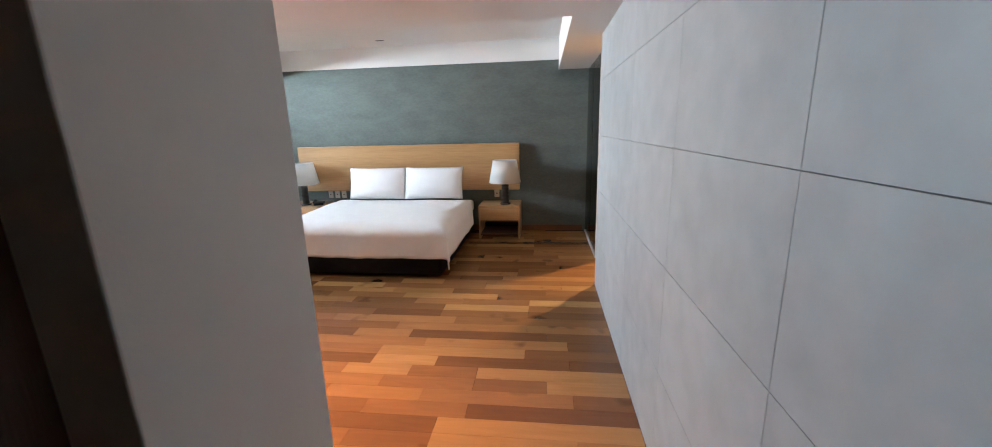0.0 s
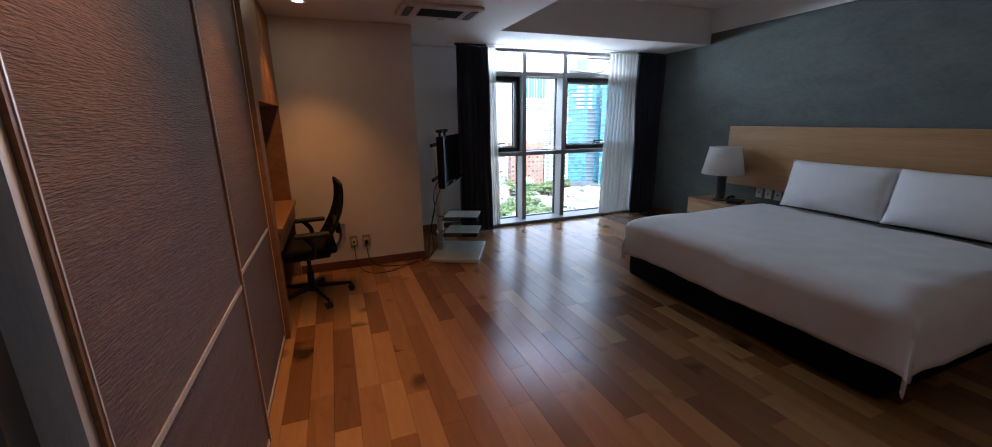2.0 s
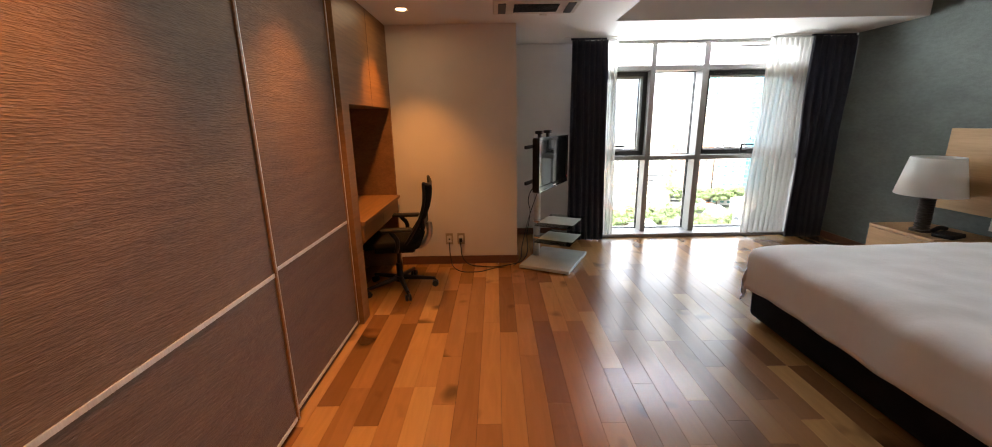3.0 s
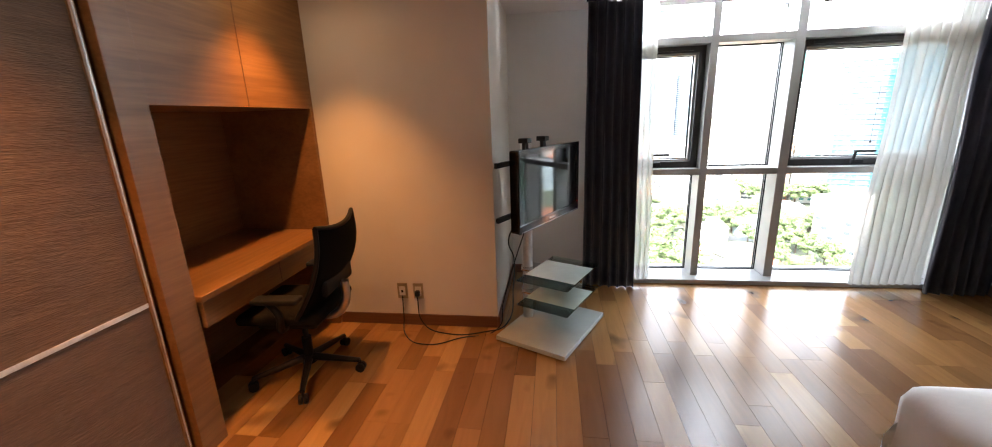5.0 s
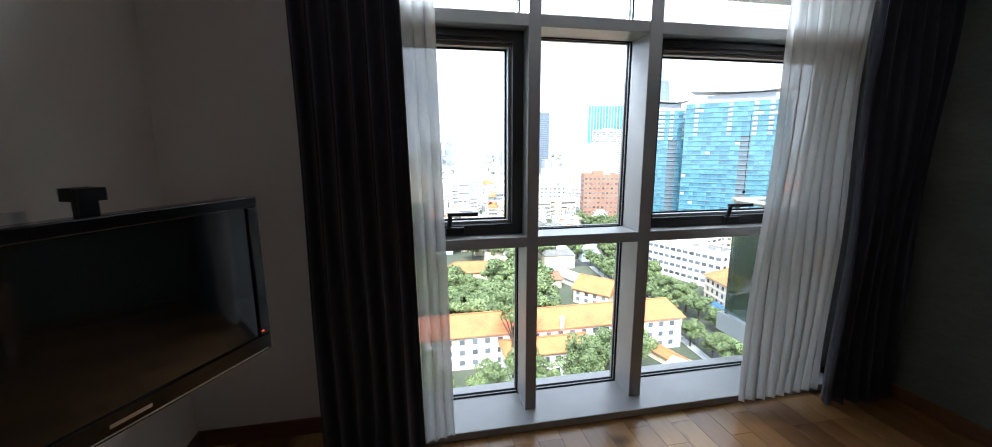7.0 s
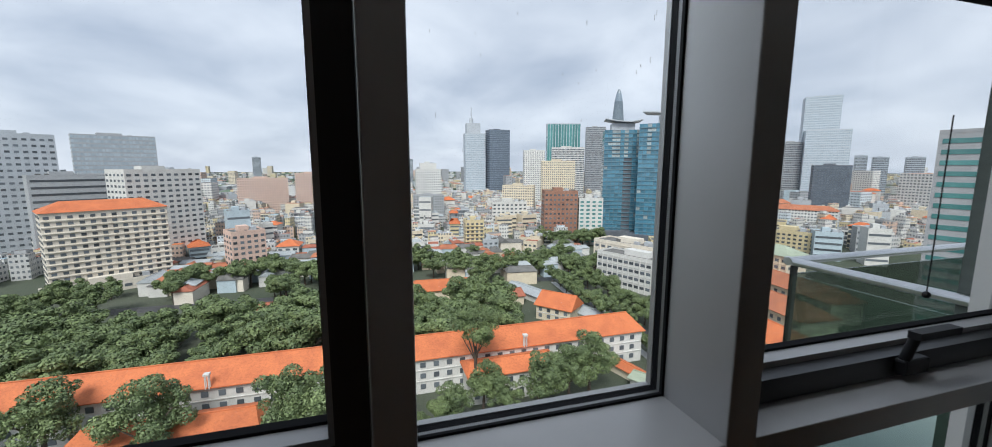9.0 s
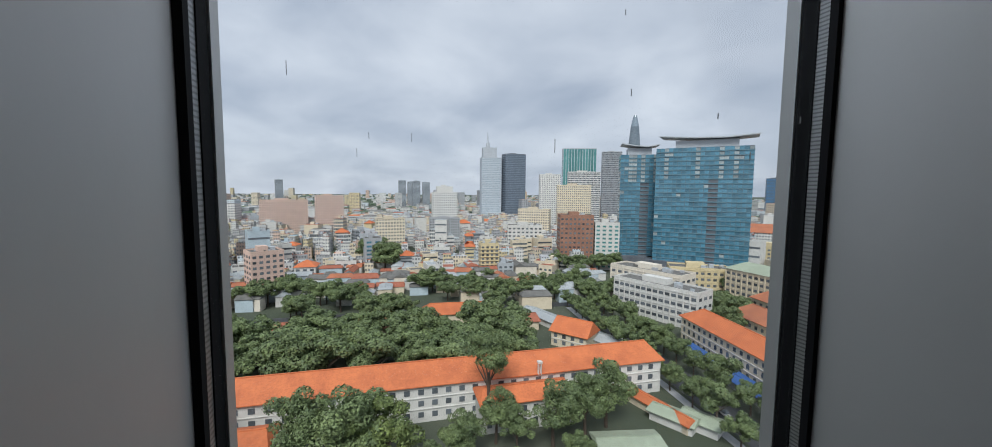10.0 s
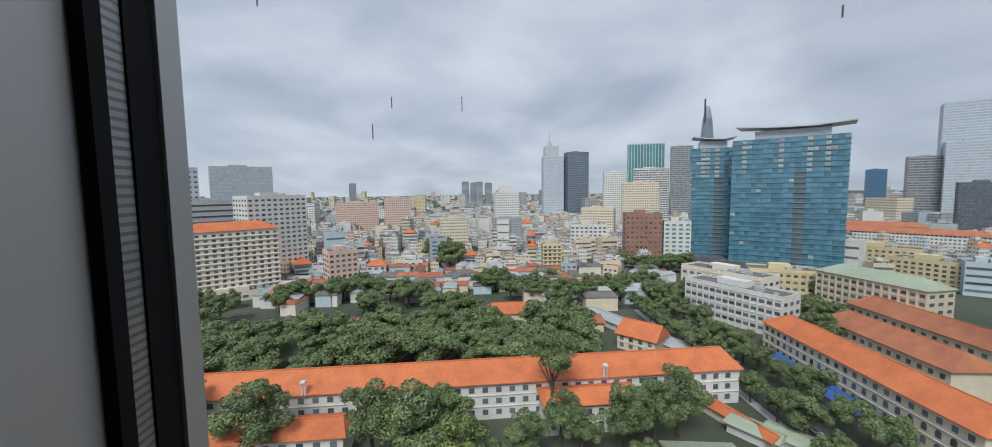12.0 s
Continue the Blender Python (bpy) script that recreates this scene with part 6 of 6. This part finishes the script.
# ---- floor planks, one by one ----
def planks():
    rng = random.Random(11)
    meshes = {}
    far = []
    W = 0.122
    count = 0
    j = 0
    y = -1.2
    while y < 6.06:
        x = -5.43
        rng.random()
        lim = 0.45 if y < 3.86 else 0.56
        y1 = min(y + W, 6.06)
        first = True
        while x < lim - 0.02:
            L = rng.choice((0.45, 0.6, 0.75, 0.9, 1.05))
            if first:
                L, first = rng.choice((0.3, 0.45, 0.6)), False
            if lim - x - L < 0.2:
                L = lim - x
            key = (round(L, 3), round(y1 - y, 3))
            cx, cy = x + L / 2, (y + y1) / 2
            hidden = (cy < 1.0 and cx < -0.75) or (cx < -4.34 and cy < 2.29) or cy < 0.9 or (4.2 < cy and -2.9 < cx < -1.2) or cx < -5.25
            if not hidden and count < 300:
                if key not in meshes:
                    bm = bmesh.new()
                    box(bm, -L / 2 + 0.0004, L / 2 - 0.0004, -(y1 - y) / 2 + 0.0004, (y1 - y) / 2 - 0.0004, -0.014, 0)
                    for v in bm.verts:
                        if v.co.z > -0.001:
                            v.co.x -= math.copysign(0.0004, v.co.x); v.co.y -= math.copysign(0.0004, v.co.y)
                    me = bpy.data.meshes.new("plank")
                    bm.to_mesh(me); bm.free()
                    me.materials.append(M_PLANK)
                    meshes[key] = me
                o = new("plank", meshes[key])
                o.location = (cx, cy, -0.0003 * rng.random())
                o.parent = FL
                count += 1
            else:
                far.append((x, x + L, y, y1))
            x += L
        y = y1
        j += 1
    verts, faces = [], []
    for a, b, c, d in far:
        i = len(verts)
        verts += [(a + 0.001, c + 0.001, -0.014), (b - 0.001, c + 0.001, -0.014), (b - 0.001, d - 0.001, -0.014), (a + 0.001, d - 0.001, -0.014),
                  (a + 0.001, c + 0.001, 0), (b - 0.001, c + 0.001, 0), (b - 0.001, d - 0.001, 0), (a + 0.001, d - 0.001, 0)]
        faces += [(i + 4, i + 5, i + 6, i + 7), (i, i + 1, i + 5, i + 4), (i + 1, i + 2, i + 6, i + 5), (i + 2, i + 3, i + 7, i + 6), (i + 3, i, i + 4, i + 7)]
    me = bpy.data.meshes.new("planks_rest")
    me.from_pydata(verts, [], faces)
    me.materials.append(M_PLANK)
    o = new("planks_rest", me)
    o.parent = FL
    tagged(o, kind="stuff")
planks()
struct("bathroom_floor", "beige stone bathroom floor", 0.57, 2.4, 3.86, 6.06, -0.014, 0.0, M_TILE)
